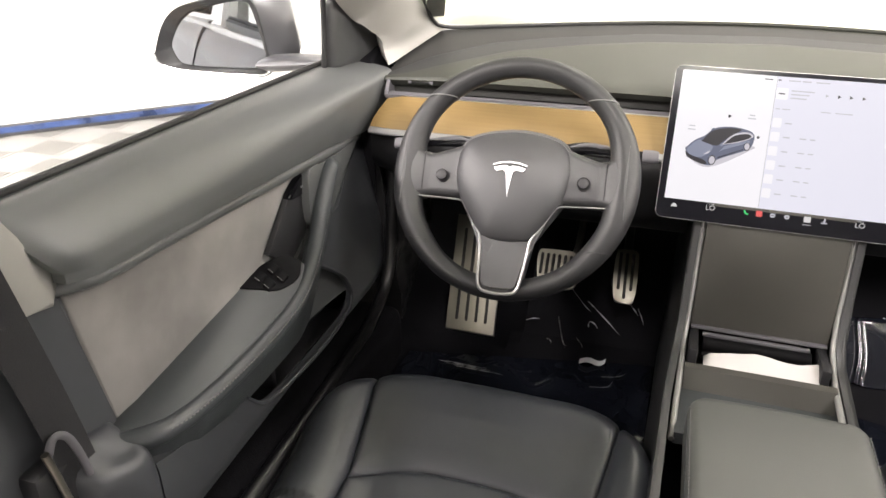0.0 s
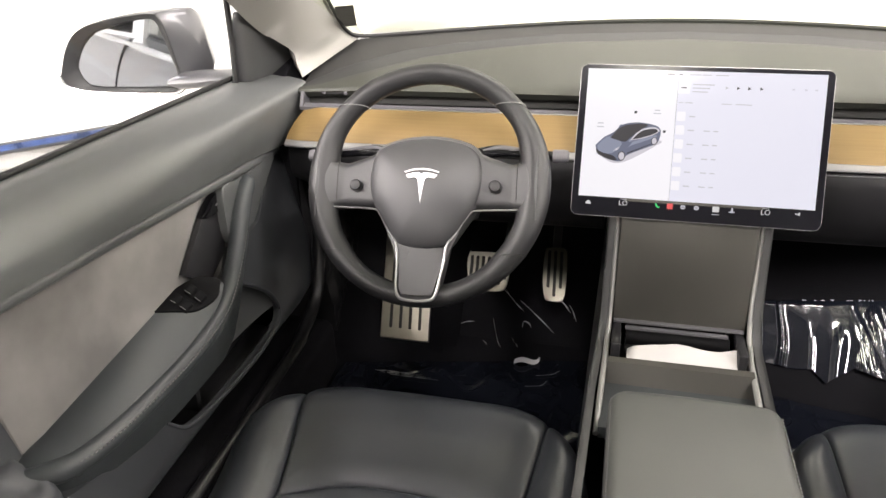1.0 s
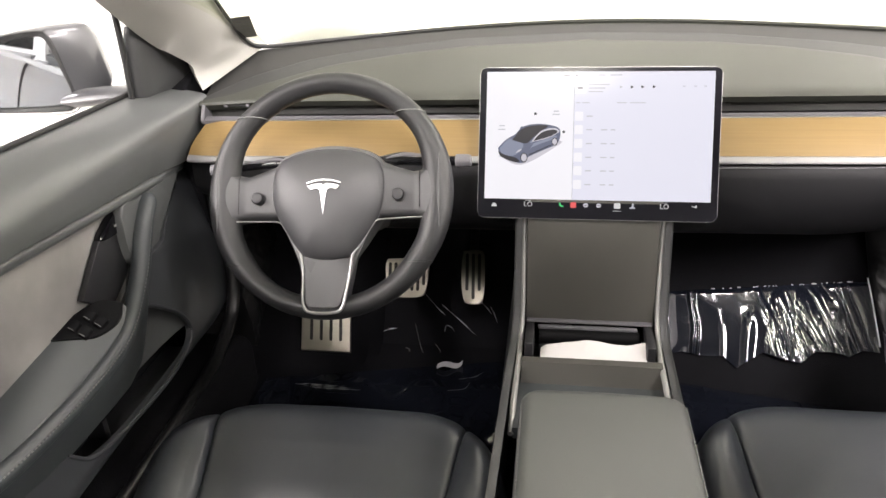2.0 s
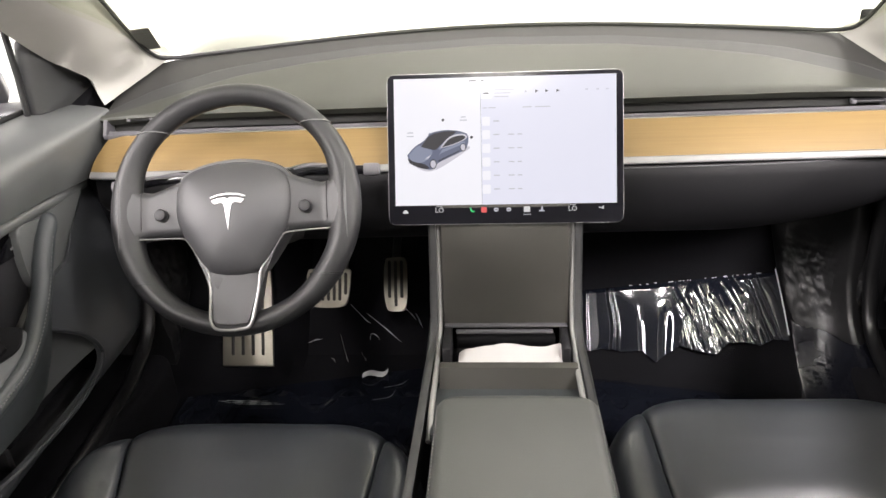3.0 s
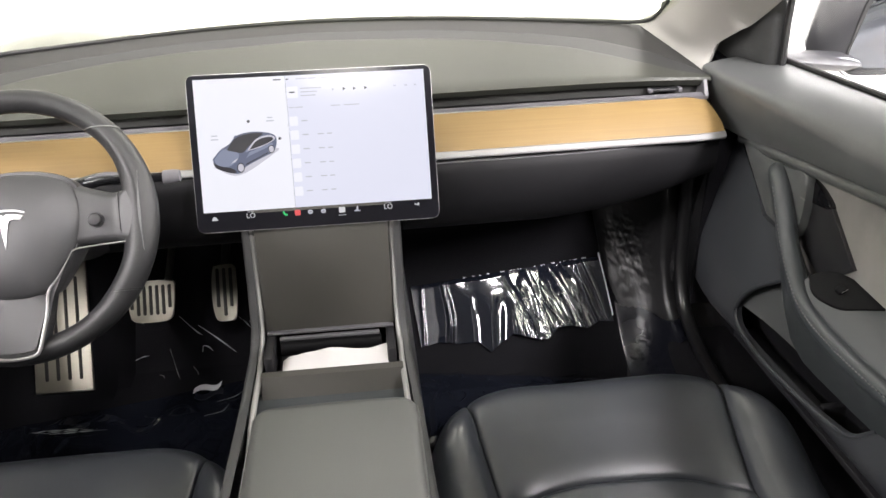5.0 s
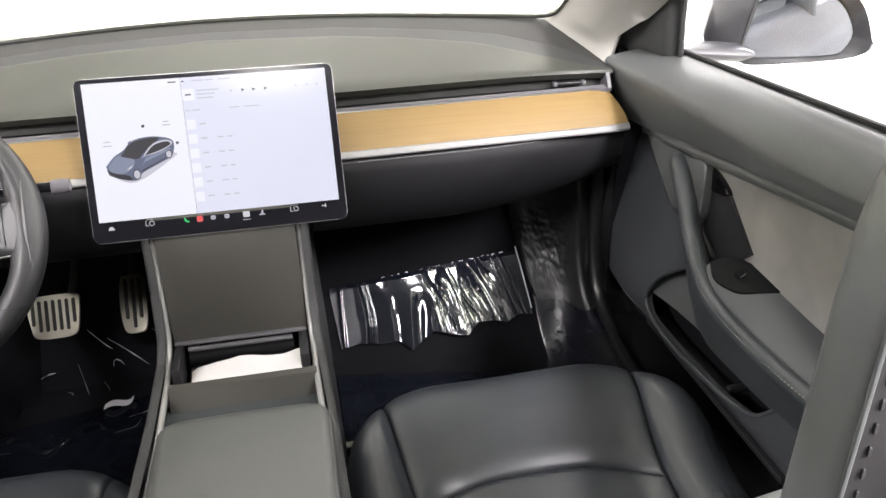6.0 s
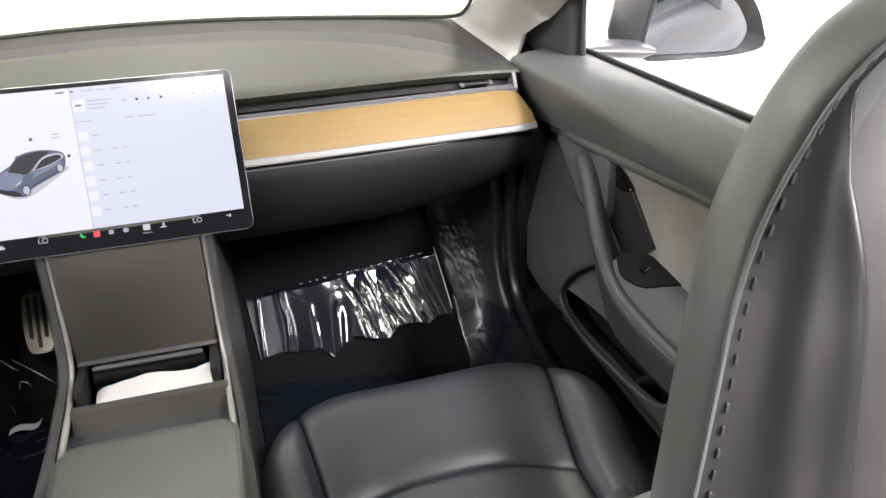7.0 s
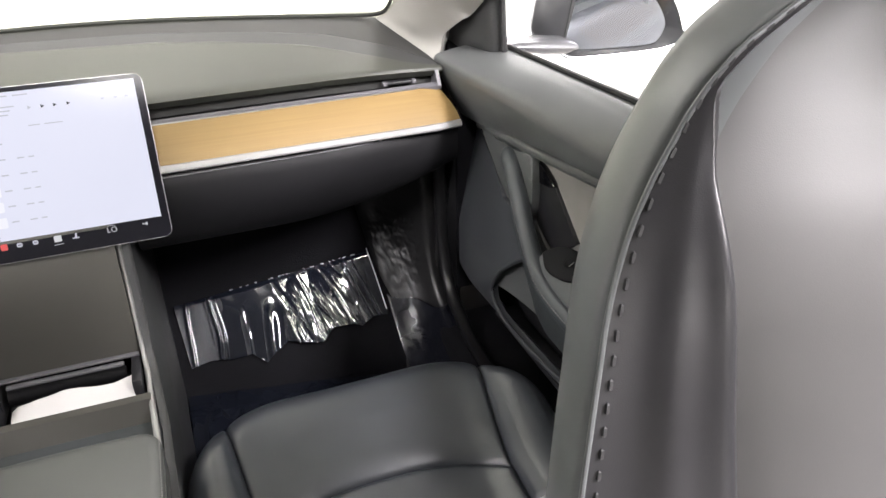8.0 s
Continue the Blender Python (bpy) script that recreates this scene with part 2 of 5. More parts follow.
def floor_tile(slotted):
    """One snap-together floor tile with a bevelled rim; slotted ones are open bars."""
    h, g = TILE / 2 - 0.001, 0.012
    if not slotted:
        bm = bmesh.new()
        lo = [bm.verts.new((x * h, y * h, -0.01)) for x, y in ((-1, -1), (1, -1), (1, 1), (-1, 1))]
        hi = [bm.verts.new((x * (h - 0.004), y * (h - 0.004), 0)) for x, y in ((-1, -1), (1, -1), (1, 1), (-1, 1))]
        bm.faces.new(hi)
        for i in range(4):
            bm.faces.new((lo[i], lo[(i + 1) % 4], hi[(i + 1) % 4], hi[i]))
        return bm
    bars = [rbox(0, s * (h - g / 2), -0.005, 2 * h, g, 0.01, 0) for s in (-1, 1)] + [rbox(s * (h - g / 2), 0, -0.005, g, 2 * h - 2 * g, 0.01, 0) for s in (-1, 1)]
    n = 9
    for i in range(n):
        bars.append(rbox(-h + g + (2 * h - 2 * g) * (i + 0.5) / n, 0, -0.006, 0.011, 2 * h - 2 * g, 0.008, 0))
    return merge(*bars)


def room():
    cx, cy = ROOM_C
    fl = single("ground", rbox(cx, cy, GROUND - 0.065, 11, 11, 0.1, 0), M_UNDER, "white vented plastic tile floor of a photo booth", "floor", kind="structure")
    plain, slot = done("floor_tile", floor_tile(False), M_TILE), done("floor_tile", floor_tile(True), M_TILE)
    rest = bmesh.new()
    for i in range(-21, 22):
        for j in range(-21, 22):
            x, y = cx + (i + 0.5) * TILE + 0.07, cy + (j + 0.5) * TILE + 0.05
            if -4.1 < x < -1.9 and 0.2 < y < 3.0:
                o = new("floor_tile", slot if (i + j) % 2 else plain)
                o.location, o.parent = (x, y, GROUND), fl
            else:
                v = [rest.verts.new((x + p * (TILE / 2 - 0.0015), y + q * (TILE / 2 - 0.0015), GROUND)) for p, q in ((-1, -1), (1, -1), (1, 1), (-1, 1))]
                w = [rest.verts.new((a.co.x, a.co.y, GROUND - 0.01)) for a in v]
                rest.faces.new(v)
                for k in range(4):
                    rest.faces.new((w[k], w[(k + 1) % 4], v[(k + 1) % 4], v[k]))
    tagged(part("floor_tiles", rest, M_TILE, fl), kind="stuff")
    for i in range(8):
        a = i * math.pi / 4
        length = 2 * ROOM_R * math.tan(math.pi / 8)
        m = Matrix.Translation((cx, cy, 0)) @ Matrix.Rotation(a, 4, "Z")
        wl = single("wall_%d" % (i + 1), rbox(0, ROOM_R + 0.05, (CEIL + GROUND) / 2, length + 0.04, 0.1, CEIL - GROUND, 0, m), M_WALL, "plain white painted wall of the photo booth", "wall", kind="structure")
        # grey strips painted as the shadow in the panel joints
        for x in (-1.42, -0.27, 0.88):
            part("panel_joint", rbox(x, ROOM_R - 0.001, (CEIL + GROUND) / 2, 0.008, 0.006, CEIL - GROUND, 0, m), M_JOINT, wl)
        if i not in (1, 2, 3):
            continue
        b = single("baseboard", rbox(0, ROOM_R - 0.01, GROUND + 0.03, length, 0.02, 0.06, 0.004, m), M_BASE, "dark base strip with blue tape along the wall", "baseboard", kind="structure")
        part("blue_tape", rbox(0.0, ROOM_R - 0.021, GROUND + 0.034, 1.5, 0.002, 0.03, 0, m), M_BLUE, b, "glossy blue tape on the base strip")
    single("ceiling", rbox(cx, cy, CEIL + 0.05, 11, 11, 0.1, 0), M_WALL, "white ceiling of the photo booth", "ceiling", kind="structure")
    for lx, ly, _ in LAMPS:
        t = thing("ceiling_light", "long ceiling light, its place and power assumed", "ceiling light", "ceiling lights")
        part("housing", merge(rbox(lx - 0.2, ly, CEIL - 0.03, 0.02, 1.96, 0.06, 0.004), rbox(lx + 0.2, ly, CEIL - 0.03, 0.02, 1.96, 0.06, 0.004), rbox(lx, ly, CEIL - 0.01, 0.42, 1.96, 0.016, 0.002)), M_WALL, t)


room()


# ---- dashboard ----
def ws_y(x):
    return 0.205 + 0.14 * (1 - min(1, abs(x + 0.015) / 0.62) ** 2)


TILT = 0.011


def pad_z(y):
    return 0.744 + 0.060 * max(0.0, (y - 0.03) / 0.26) ** 0.75


def dashboard():
    d = thing("dashboard", "dark grey vinyl dashboard with oak veneer strip", "dashboard")
    XL, XR, XM = -0.677, 0.647, -0.015
    pad_far = [(0.0, 0.243), (0.22, 0.222), (0.33, 0.195), (0.45, 0.15), (0.55, 0.085), (0.61, 0.05), (0.662, 0.036)]
    mid_far = [(0.0, 0.288), (0.226, 0.27), (0.41, 0.222), (0.5, 0.187), (0.595, 0.124), (0.64, 0.075), (0.662, 0.05)]

    def sheet(name, near, far, lift, drop, mtl, nv=24, lab="", roll=0.0):
        def fn(u, v):
            x = XL + (XR - XL) * u
            y0, y1 = near(x), far(x)
            y = y0 + (y1 - y0) * v
            return (x, y, pad_z(y) + TILT * x - 0.006 * max(0, (abs(x - XM) - 0.45) / 0.2) ** 2 + lift + (0.012 * v * min(1, abs(x - XM) / 0.6) ** 4 if name == "defrost_band" else 0) - roll * (max(0, 1 - v / 0.12) ** 2 + max(0, (v - 0.93) / 0.07) ** 2))

        return part(name, slab(fn, 90, nv, lambda p: (p.x, p.y + (0.01 if drop < 0.02 else 0), p.z - drop)), mtl, d, lab)

    far1 = lambda x: interp(pad_far, abs(x - XM))[0]
    far2 = lambda x: interp(mid_far, abs(x - XM))[0]
    sheet("pad", lambda x: 0.03, far1, 0.006, 0.011, M_DASH, 30, roll=0.003)
    sheet("pad_border", lambda x: max(0.034, far1(x) - 0.01), lambda x: max(0.046, far2(x)), 0.0015, 0.012, M_BORDER, 12, roll=0.0015)
    sheet("defrost_band", lambda x: 0.05, lambda x: ws_y(x) + 0.012, -0.004, 0.03, M_BAND, 14)

    def strip(name, pts, mtl, x0, x1, lab="", bend=None, parent=None, rake=0.0):
        rings = []
        for x in map(float, np.linspace(x0, x1, 61)):
            ring = []
            for y, z in pts:
                by, bz = bend(x, y, z) if bend else (y, z)
                ring.append(Vector((x * (1 - rake * max(0, (z - 0.672) / 0.046) ** 1.6), by, bz + TILT * x)))
            rings.append(ring)
        return part(name, loft(rings), mtl, parent or d, lab)

    slot = strip("vent_slot", [(0.045, 0.716), (0.078, 0.716), (0.078, 0.737), (0.085, 0.737), (0.085, 0.70), (0.045, 0.70)], M_BLACK, XL, XR)
    for k in range(2):
        strip("vent_blade", [(0.05, 0.7335 - 0.004 * k), (0.062, 0.734 - 0.004 * k), (0.062, 0.7348 - 0.004 * k), (0.05, 0.7343 - 0.004 * k)], M_DARK, XL + 0.02, XR - 0.02, parent=slot)
    strip("vent_lip", [(0.0265, 0.7208), (0.0282, 0.7222), (0.031, 0.7212), (0.0455, 0.70), (0.018, 0.712), (0.0165, 0.7185)], M_GREYP, XL + 0.014, XR - 0.014, "satin grey air vent lip")
    for sx, x0, x1 in ((-1, XL + 0.008, XL + 0.014), (1, XR - 0.014, XR - 0.008)):
        strip("vent_end", [(0.03, 0.742), (0.07, 0.745), (0.07, 0.70), (0.018, 0.712), (0.0155, 0.719)], M_GREYP, x0, x1)
    for x, wd in ((XR - 0.075, 0.05), (XL + 0.07, 0.04)):
        part("vent_tab", rbox(x, 0.042, 0.7335, wd, 0.018, 0.005, 0.0018), M_DARK, d)
        for q in (-1, 1):
            part("vent_tab_end", rbox(x + q * wd * 0.5, 0.037, 0.7335, 0.007, 0.012, 0.0065, 0.0015), M_GREYP, d)

    def wood_bend(x, y, z):
        e = max(0, (abs(x - XM) - 0.61) / 0.06)
        return (y + 0.012 * e * e, z - 0.002 * e * e)

    strip("wood_trim", [(0.0145, 0.718), (0.03, 0.70), (-0.015, 0.665), (-0.0335, 0.6715), (-0.0345, 0.6725), (-0.0255, 0.684), (-0.012, 0.6975), (0.002, 0.7095), (0.0135, 0.7182)], M_WOOD, -0.683, 0.657, "open pore oak veneer strip", wood_bend, rake=0.035)
    strip("wood_edge", [(0.0165, 0.7195), (0.0185, 0.717), (0.0145, 0.7155), (0.0135, 0.7185)], M_SILVER, -0.683, 0.657, "thin bright edge line", wood_bend, rake=0.035)
    strip("chrome_strip", [(-0.034, 0.6722), (-0.02, 0.657), (-0.0395, 0.6605), (-0.0435, 0.6638), (-0.0432, 0.6665), (-0.0375, 0.6718)], M_STRIP, -0.683, 0.657, "satin chrome accent strip", wood_bend)

    def low_bend(x, y, z):
        e = max(0, (abs(x - XM) - 0.36) / 0.29)
        k = max(0, min(1, (0.62 - z) / 0.1))
        return (y + 0.03 * e * e, z + 0.045 * e * e * k)

    low = [(-0.02, 0.659), (-0.0425, 0.6595), (-0.0455, 0.6565), (-0.0495, 0.64), (-0.05, 0.61), (-0.045, 0.585), (-0.033, 0.558), (-0.012, 0.535), (0.02, 0.518), (0.06, 0.515), (0.1, 0.56), (0.1, 0.66)]
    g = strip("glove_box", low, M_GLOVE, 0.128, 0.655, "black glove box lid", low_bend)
    strip("lid_seam", [(-0.0445, 0.6580), (-0.0455, 0.6571), (-0.0465, 0.6580), (-0.0455, 0.6588)], M_GREYP, 0.14, 0.645, bend=low_bend, parent=g)
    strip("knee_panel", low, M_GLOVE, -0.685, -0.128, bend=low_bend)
    strip("core", [(0.085, 0.735), (0.2, 0.75), (0.3, 0.6), (0.36, 0.4), (0.34, 0.4), (0.105, 0.56), (0.082, 0.70)], M_BLACK, -0.69, 0.66)
    return d


dashboard()


# ---- steering wheel ----
WC = Vector((-0.3896, -0.174, 0.657))
WT = radians(33)
WTURN = radians(3)


def dashes(path, length=0.005, gap=0.003, r=0.0011):
    """Stitches along a path, each a small faceted bead."""
    bm = bmesh.new()
    acc, start, out = 0.0, path[0], []
    for a, b in zip(path, path[1:]):
        seg = (b - a).length
        pos = 0.0
        while acc + seg - pos >= length + gap:
            pos += length + gap - acc
            acc = 0.0
            p = a.lerp(b, pos / seg)
            out.append((p, (b - a).normalized()))
        acc += seg - pos
    for p, d in out:
        side = d.orthogonal().normalized()
        top = side.cross(d)
        rings = [[bm.verts.new(p + k * length * d + r * (math.cos(q) * side + math.sin(q) * top)) for q in (0, math.pi / 2, math.pi, 1.5 * math.pi)] for k in (-0.34, 0.34)]
        a, b = bm.verts.new(p - d * length / 2), bm.verts.new(p + d * length / 2)
        for i in range(4):
            j = (i + 1) % 4
            bm.faces.new((a, rings[0][j], rings[0][i]))
            bm.faces.new((rings[0][i], rings[0][j], rings[1][j], rings[1][i]))
            bm.faces.new((b, rings[1][i], rings[1][j]))
    return bm


def dome(outline, place, levels):
    """A domed cap over an outline: levels of (scale, height)."""
    n = len(outline)
    cx, cy = sum(p[0] for p in outline) / n, sum(p[1] for p in outline) / n
    return loft([[place(cx + (x - cx) * k, cy + (y - cy) * k, h) for x, y in outline] for k, h in levels])


def smooth_outline(points, n):
    return [tuple(p[:2]) for p in spline([(a, b, 0) for a, b in points + points[:1]], n)][:-1]


def wheel():
    w = thing("steering_wheel", "black leather three-spoke steering wheel with a silver emblem", "steering wheel")
    X, U = Vector((1, 0, 0)), Vector((0, math.sin(WT), math.cos(WT)))
    N = Vector((0, -math.cos(WT), math.sin(WT)))
    ca, sa = math.cos(WTURN), math.sin(WTURN)

    def at(a, b, c=0.0):
        return WC + (a * ca - b * sa) * X + (a * sa + b * ca) * U + c * N

    def lift(b):
        s = max(0, min(1, (-b - 0.115) / 0.05))
        return 0.014 * s * s * (3 - 2 * s)

    R = 0.169
    def swell(q):
        """Inward growth of the rim where a spoke joins."""
        d = abs(math.degrees(q if q < math.pi else q - 2 * math.pi))
        return 0.016 * math.exp(-((d - 92) / 24) ** 2) + 0.004 * math.exp(-((d - 128) / 14) ** 2)

    body = []
    for i in range(144):
        q = 2 * math.pi * i / 144
        g = swell(q)
        rc, hw = R - g / 2, 0.0158 + g / 2
        out = []
        for s in (2 * math.pi * k / 24 for k in range(24)):
            r = rc + hw * math.cos(s)
            flat = 1 - 0.12 * math.exp(-((s - 2.4) / 0.5) ** 2)
            out.append(at(r * math.sin(q), r * math.cos(q), 0.004 + 0.018 * math.sin(s) * flat - 0.25 * g * max(0, -math.cos(s))))
        body.append(out)
    rim_bm = loft(body + [body[0]], caps=False)
    bmesh.ops.remove_doubles(rim_bm, verts=rim_bm.verts, dist=1e-6)
    rim = part("rim", rim_bm, M_WHEEL, w, angle=60)
    # leather seams cut level across the rim
    for sq, level, up in ((-1, 0.117, 1), (1, 0.117, 1), (-1, -0.104, 0), (1, -0.104, 0)):
        loop = []
        for k in range(36):
            t = 2 * math.pi * k / 36
            r = R + 0.0163 * math.cos(t)
            loop.append(at(sq * math.sqrt(r * r - level * level), level, 0.004 + 0.0185 * math.sin(t)))
        part("rim_seam", tube(loop, 0.0008, 0.0008, 6, up=U, closed=True), M_STITCH if up else M_DARK, rim)
    hub = [(-0.083, 0.03), (-0.071, 0.05), (-0.042, 0.062), (0, 0.067), (0.042, 0.062), (0.071, 0.05), (0.083, 0.03), (0.085, 0.0), (0.078, -0.03), (0.059, -0.062), (0.041, -0.087), (0.032, -0.095), (0.017, -0.098), (0, -0.0985), (-0.017, -0.098), (-0.032, -0.095), (-0.041, -0.087), (-0.059, -0.062), (-0.078, -0.03), (-0.085, 0.0)]
    hp = smooth_outline(hub, 90)
    part("hub", dome(hp, at, [(1.0, -0.02), (1.0, 0.0085), (0.985, 0.0125), (0.955, 0.0155), (0.9, 0.0195), (0.8, 0.0245), (0.65, 0.029), (0.45, 0.0325), (0.25, 0.034), (0.1, 0.0345)]), M_HUB, w, angle=60)
    # cowl between hub and rim behind the cover
    cowl = [(x * 1.04, y * 1.04 + 0.003) for x, y in hp]
    part("hub_back", dome(cowl, at, [(0.9, -0.05), (1.0, -0.02), (1.0, 0.002), (0.985, 0.006)]), M_HUB, w)
    for sx in (-1, 1):
        top = [(0.06, 0.056), (0.08, 0.047), (0.10, 0.039), (0.125, 0.031), (0.14, 0.033), (0.152, 0.042), (0.168, 0.065)]
        bot = [(0.06, -0.038), (0.08, -0.0375), (0.11, -0.0365), (0.13, -0.0375), (0.145, -0.042), (0.155, -0.05), (0.168, -0.066)]

        def plate(u, v, sx=sx):
            a = 0.06 + 0.106 * u
            t, o = interp(top, a)[0], interp(bot, a)[0]
            b = o + (t - o) * v
            e = min(t - b, b - o)
            dish = 0.0085 + 0.10 * max(0, 0.085 - a) + 0.30 * max(0, a - 0.128)
            return at(sx * a, b, dish + 0.003 * math.sin(math.pi * v) - 0.012 * max(0, 1 - e / 0.011) ** 2.2)

        spo = part("spoke", slab(plate, 30, 26, lambda p: p - 0.014 * N), M_HUB, w, angle=60)
        part("scroll_wheel", loft([[at(sx * 0.1055 + r * math.cos(q), -0.006 + r * math.sin(q), h) for q in (2 * math.pi * i / 24 for i in range(24))] for r, h in ((0.0102, 0.010), (0.0102, 0.0142), (0.0088, 0.0142), (0.0088, 0.0185), (0.0075, 0.0205), (0.004, 0.0215))]), M_DARK, spo)
        part("spoke_join", tube([at(sx * 0.136, b, 0.0136 - 0.012 * max(0, 1 - (0.034 - abs(b)) / 0.011) ** 2.2) for b in map(float, np.linspace(-0.033, 0.03, 12))], 0.0008, 0.0008, 6), M_BLACK, spo)
    bez = [(-0.14, -0.0385), (-0.1, -0.0395), (-0.074, -0.0415), (-0.066, -0.05), (-0.048, -0.078), (-0.0385, -0.092), (-0.0345, -0.12), (-0.031, -0.155), (-0.0275, -0.168), (-0.02, -0.174), (0, -0.176)]
    bez = bez + [(-a, b) for a, b in bez[-2::-1]]
    part("trim_line", tube(spline([at(a, b, 0.0125 + lift(b) - (0.003 if abs(a) > 0.045 else 0)) for a, b in bez], 120), 0.0023, 0.0028, 8, up=N, taper=lambda t: 0.5 + 0.5 * max(0, min(1, 9 * (0.33 - abs(t - 0.5))))), M_SILVER, w, "satin silver trim line")
    arm = [(-0.07, -0.045), (-0.05, -0.083), (-0.041, -0.095), (-0.036, -0.125), (-0.032, -0.158), (-0.027, -0.172), (0, -0.178)]
    arm = arm + [(-a, b) for a, b in arm[-2::-1]] + [(0.05, -0.05), (-0.05, -0.05)]
    part("lower_arm", prism(arm, lambda a, b, c: at(a, b, 0.009 + lift(b) - c), 0.02, 0.003), M_HUB, w)
    lo = smooth_outline([(-0.034, -0.0975), (0, -0.1), (0.034, -0.0975), (0.031, -0.125), (0.026, -0.158), (0.0215, -0.166), (0, -0.168), (-0.0215, -0.166), (-0.026, -0.158), (-0.031, -0.125)], 60)
    part("lower_cap", prism(lo, lambda a, b, c: at(a, b, 0.0135 + lift(b) - c), 0.01, 0.002), M_HUB, w)
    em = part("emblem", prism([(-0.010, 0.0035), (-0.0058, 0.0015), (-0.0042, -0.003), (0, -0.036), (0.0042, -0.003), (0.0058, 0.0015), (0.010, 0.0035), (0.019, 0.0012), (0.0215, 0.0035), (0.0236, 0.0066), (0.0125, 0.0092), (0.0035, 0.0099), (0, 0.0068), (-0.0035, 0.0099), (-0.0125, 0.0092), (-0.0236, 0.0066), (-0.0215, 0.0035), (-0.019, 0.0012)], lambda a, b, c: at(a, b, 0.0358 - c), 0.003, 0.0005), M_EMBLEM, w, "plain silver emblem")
    part("emblem_arc", prism([(a, b + 0.0016) for a, b in [(-0.0255, 0.0098), (-0.0135, 0.0136), (0, 0.0148), (0.0135, 0.0136), (0.0255, 0.0098), (0.0247, 0.0082), (0.0135, 0.0116), (0, 0.0127), (-0.0135, 0.0116), (-0.0247, 0.0082)]], lambda a, b, c: at(a, b, 0.0352 - c), 0.003, 0.0003), M_EMBLEM, em)
    part("column_shroud", tube([at(0, 0.005, -0.02), at(0, 0.02, -0.06), at(0, 0.02, -0.2)], 0.07, 0.05, 24, up=U), M_DARK, w)
    for sx in (-1, 1):
        arm_path = spline([at(sx * 0.05, 0.052, -0.05), at(sx * 0.095, 0.062, -0.046), at(sx * 0.125, 0.060, -0.044), at(sx * 0.16, 0.0555, -0.042), at(sx * 0.198, 0.053, -0.04)], 30)
        st = part("stalk", tube(arm_path, 0.0055, 0.0095, 16, up=U, taper=lambda t: 1.25 - 0.55 * min(1, t / 0.6)), M_GLOSS, w, "gloss black control stalk with grey tip")
        part("stalk_cap", tube([p + 0.0052 * N + 0.004 * U for p in arm_path[4:22]], 0.0022, 0.0035, 10, up=U, taper=lambda t: 0.3 + 0.7 * math.sin(math.pi * min(0.95, 0.05 + t))), M_GREYP, st)
        for k in range(2):
            part("stalk_mark", tube([at(sx * (0.118 + 0.016 * k), 0.0615, -0.0372), at(sx * (0.124 + 0.016 * k), 0.061, -0.0372)], 0.0007, 0.0007, 6), M_STITCH, st)
        part("stalk_tip", tube([at(sx * 0.183, 0.0535, -0.0415), at(sx * 0.198, 0.053, -0.04), at(sx * 0.206, 0.053, -0.0395)], 0.007, 0.010, 14, up=U, taper=lambda t: 1 - 0.4 * max(0, t - 0.6)), M_GREYP, st)
    return w


wheel()

# ---- touchscreen ----
ST = math.atan2(0.092, 0.21)
SC = Vector((0.0005, -0.046, 0.6965))


def screen_at(a, b, c=0.0):
    return SC + Vector((a, b * math.sin(ST) - c * math.cos(ST), b * math.cos(ST) + c * math.sin(ST)))


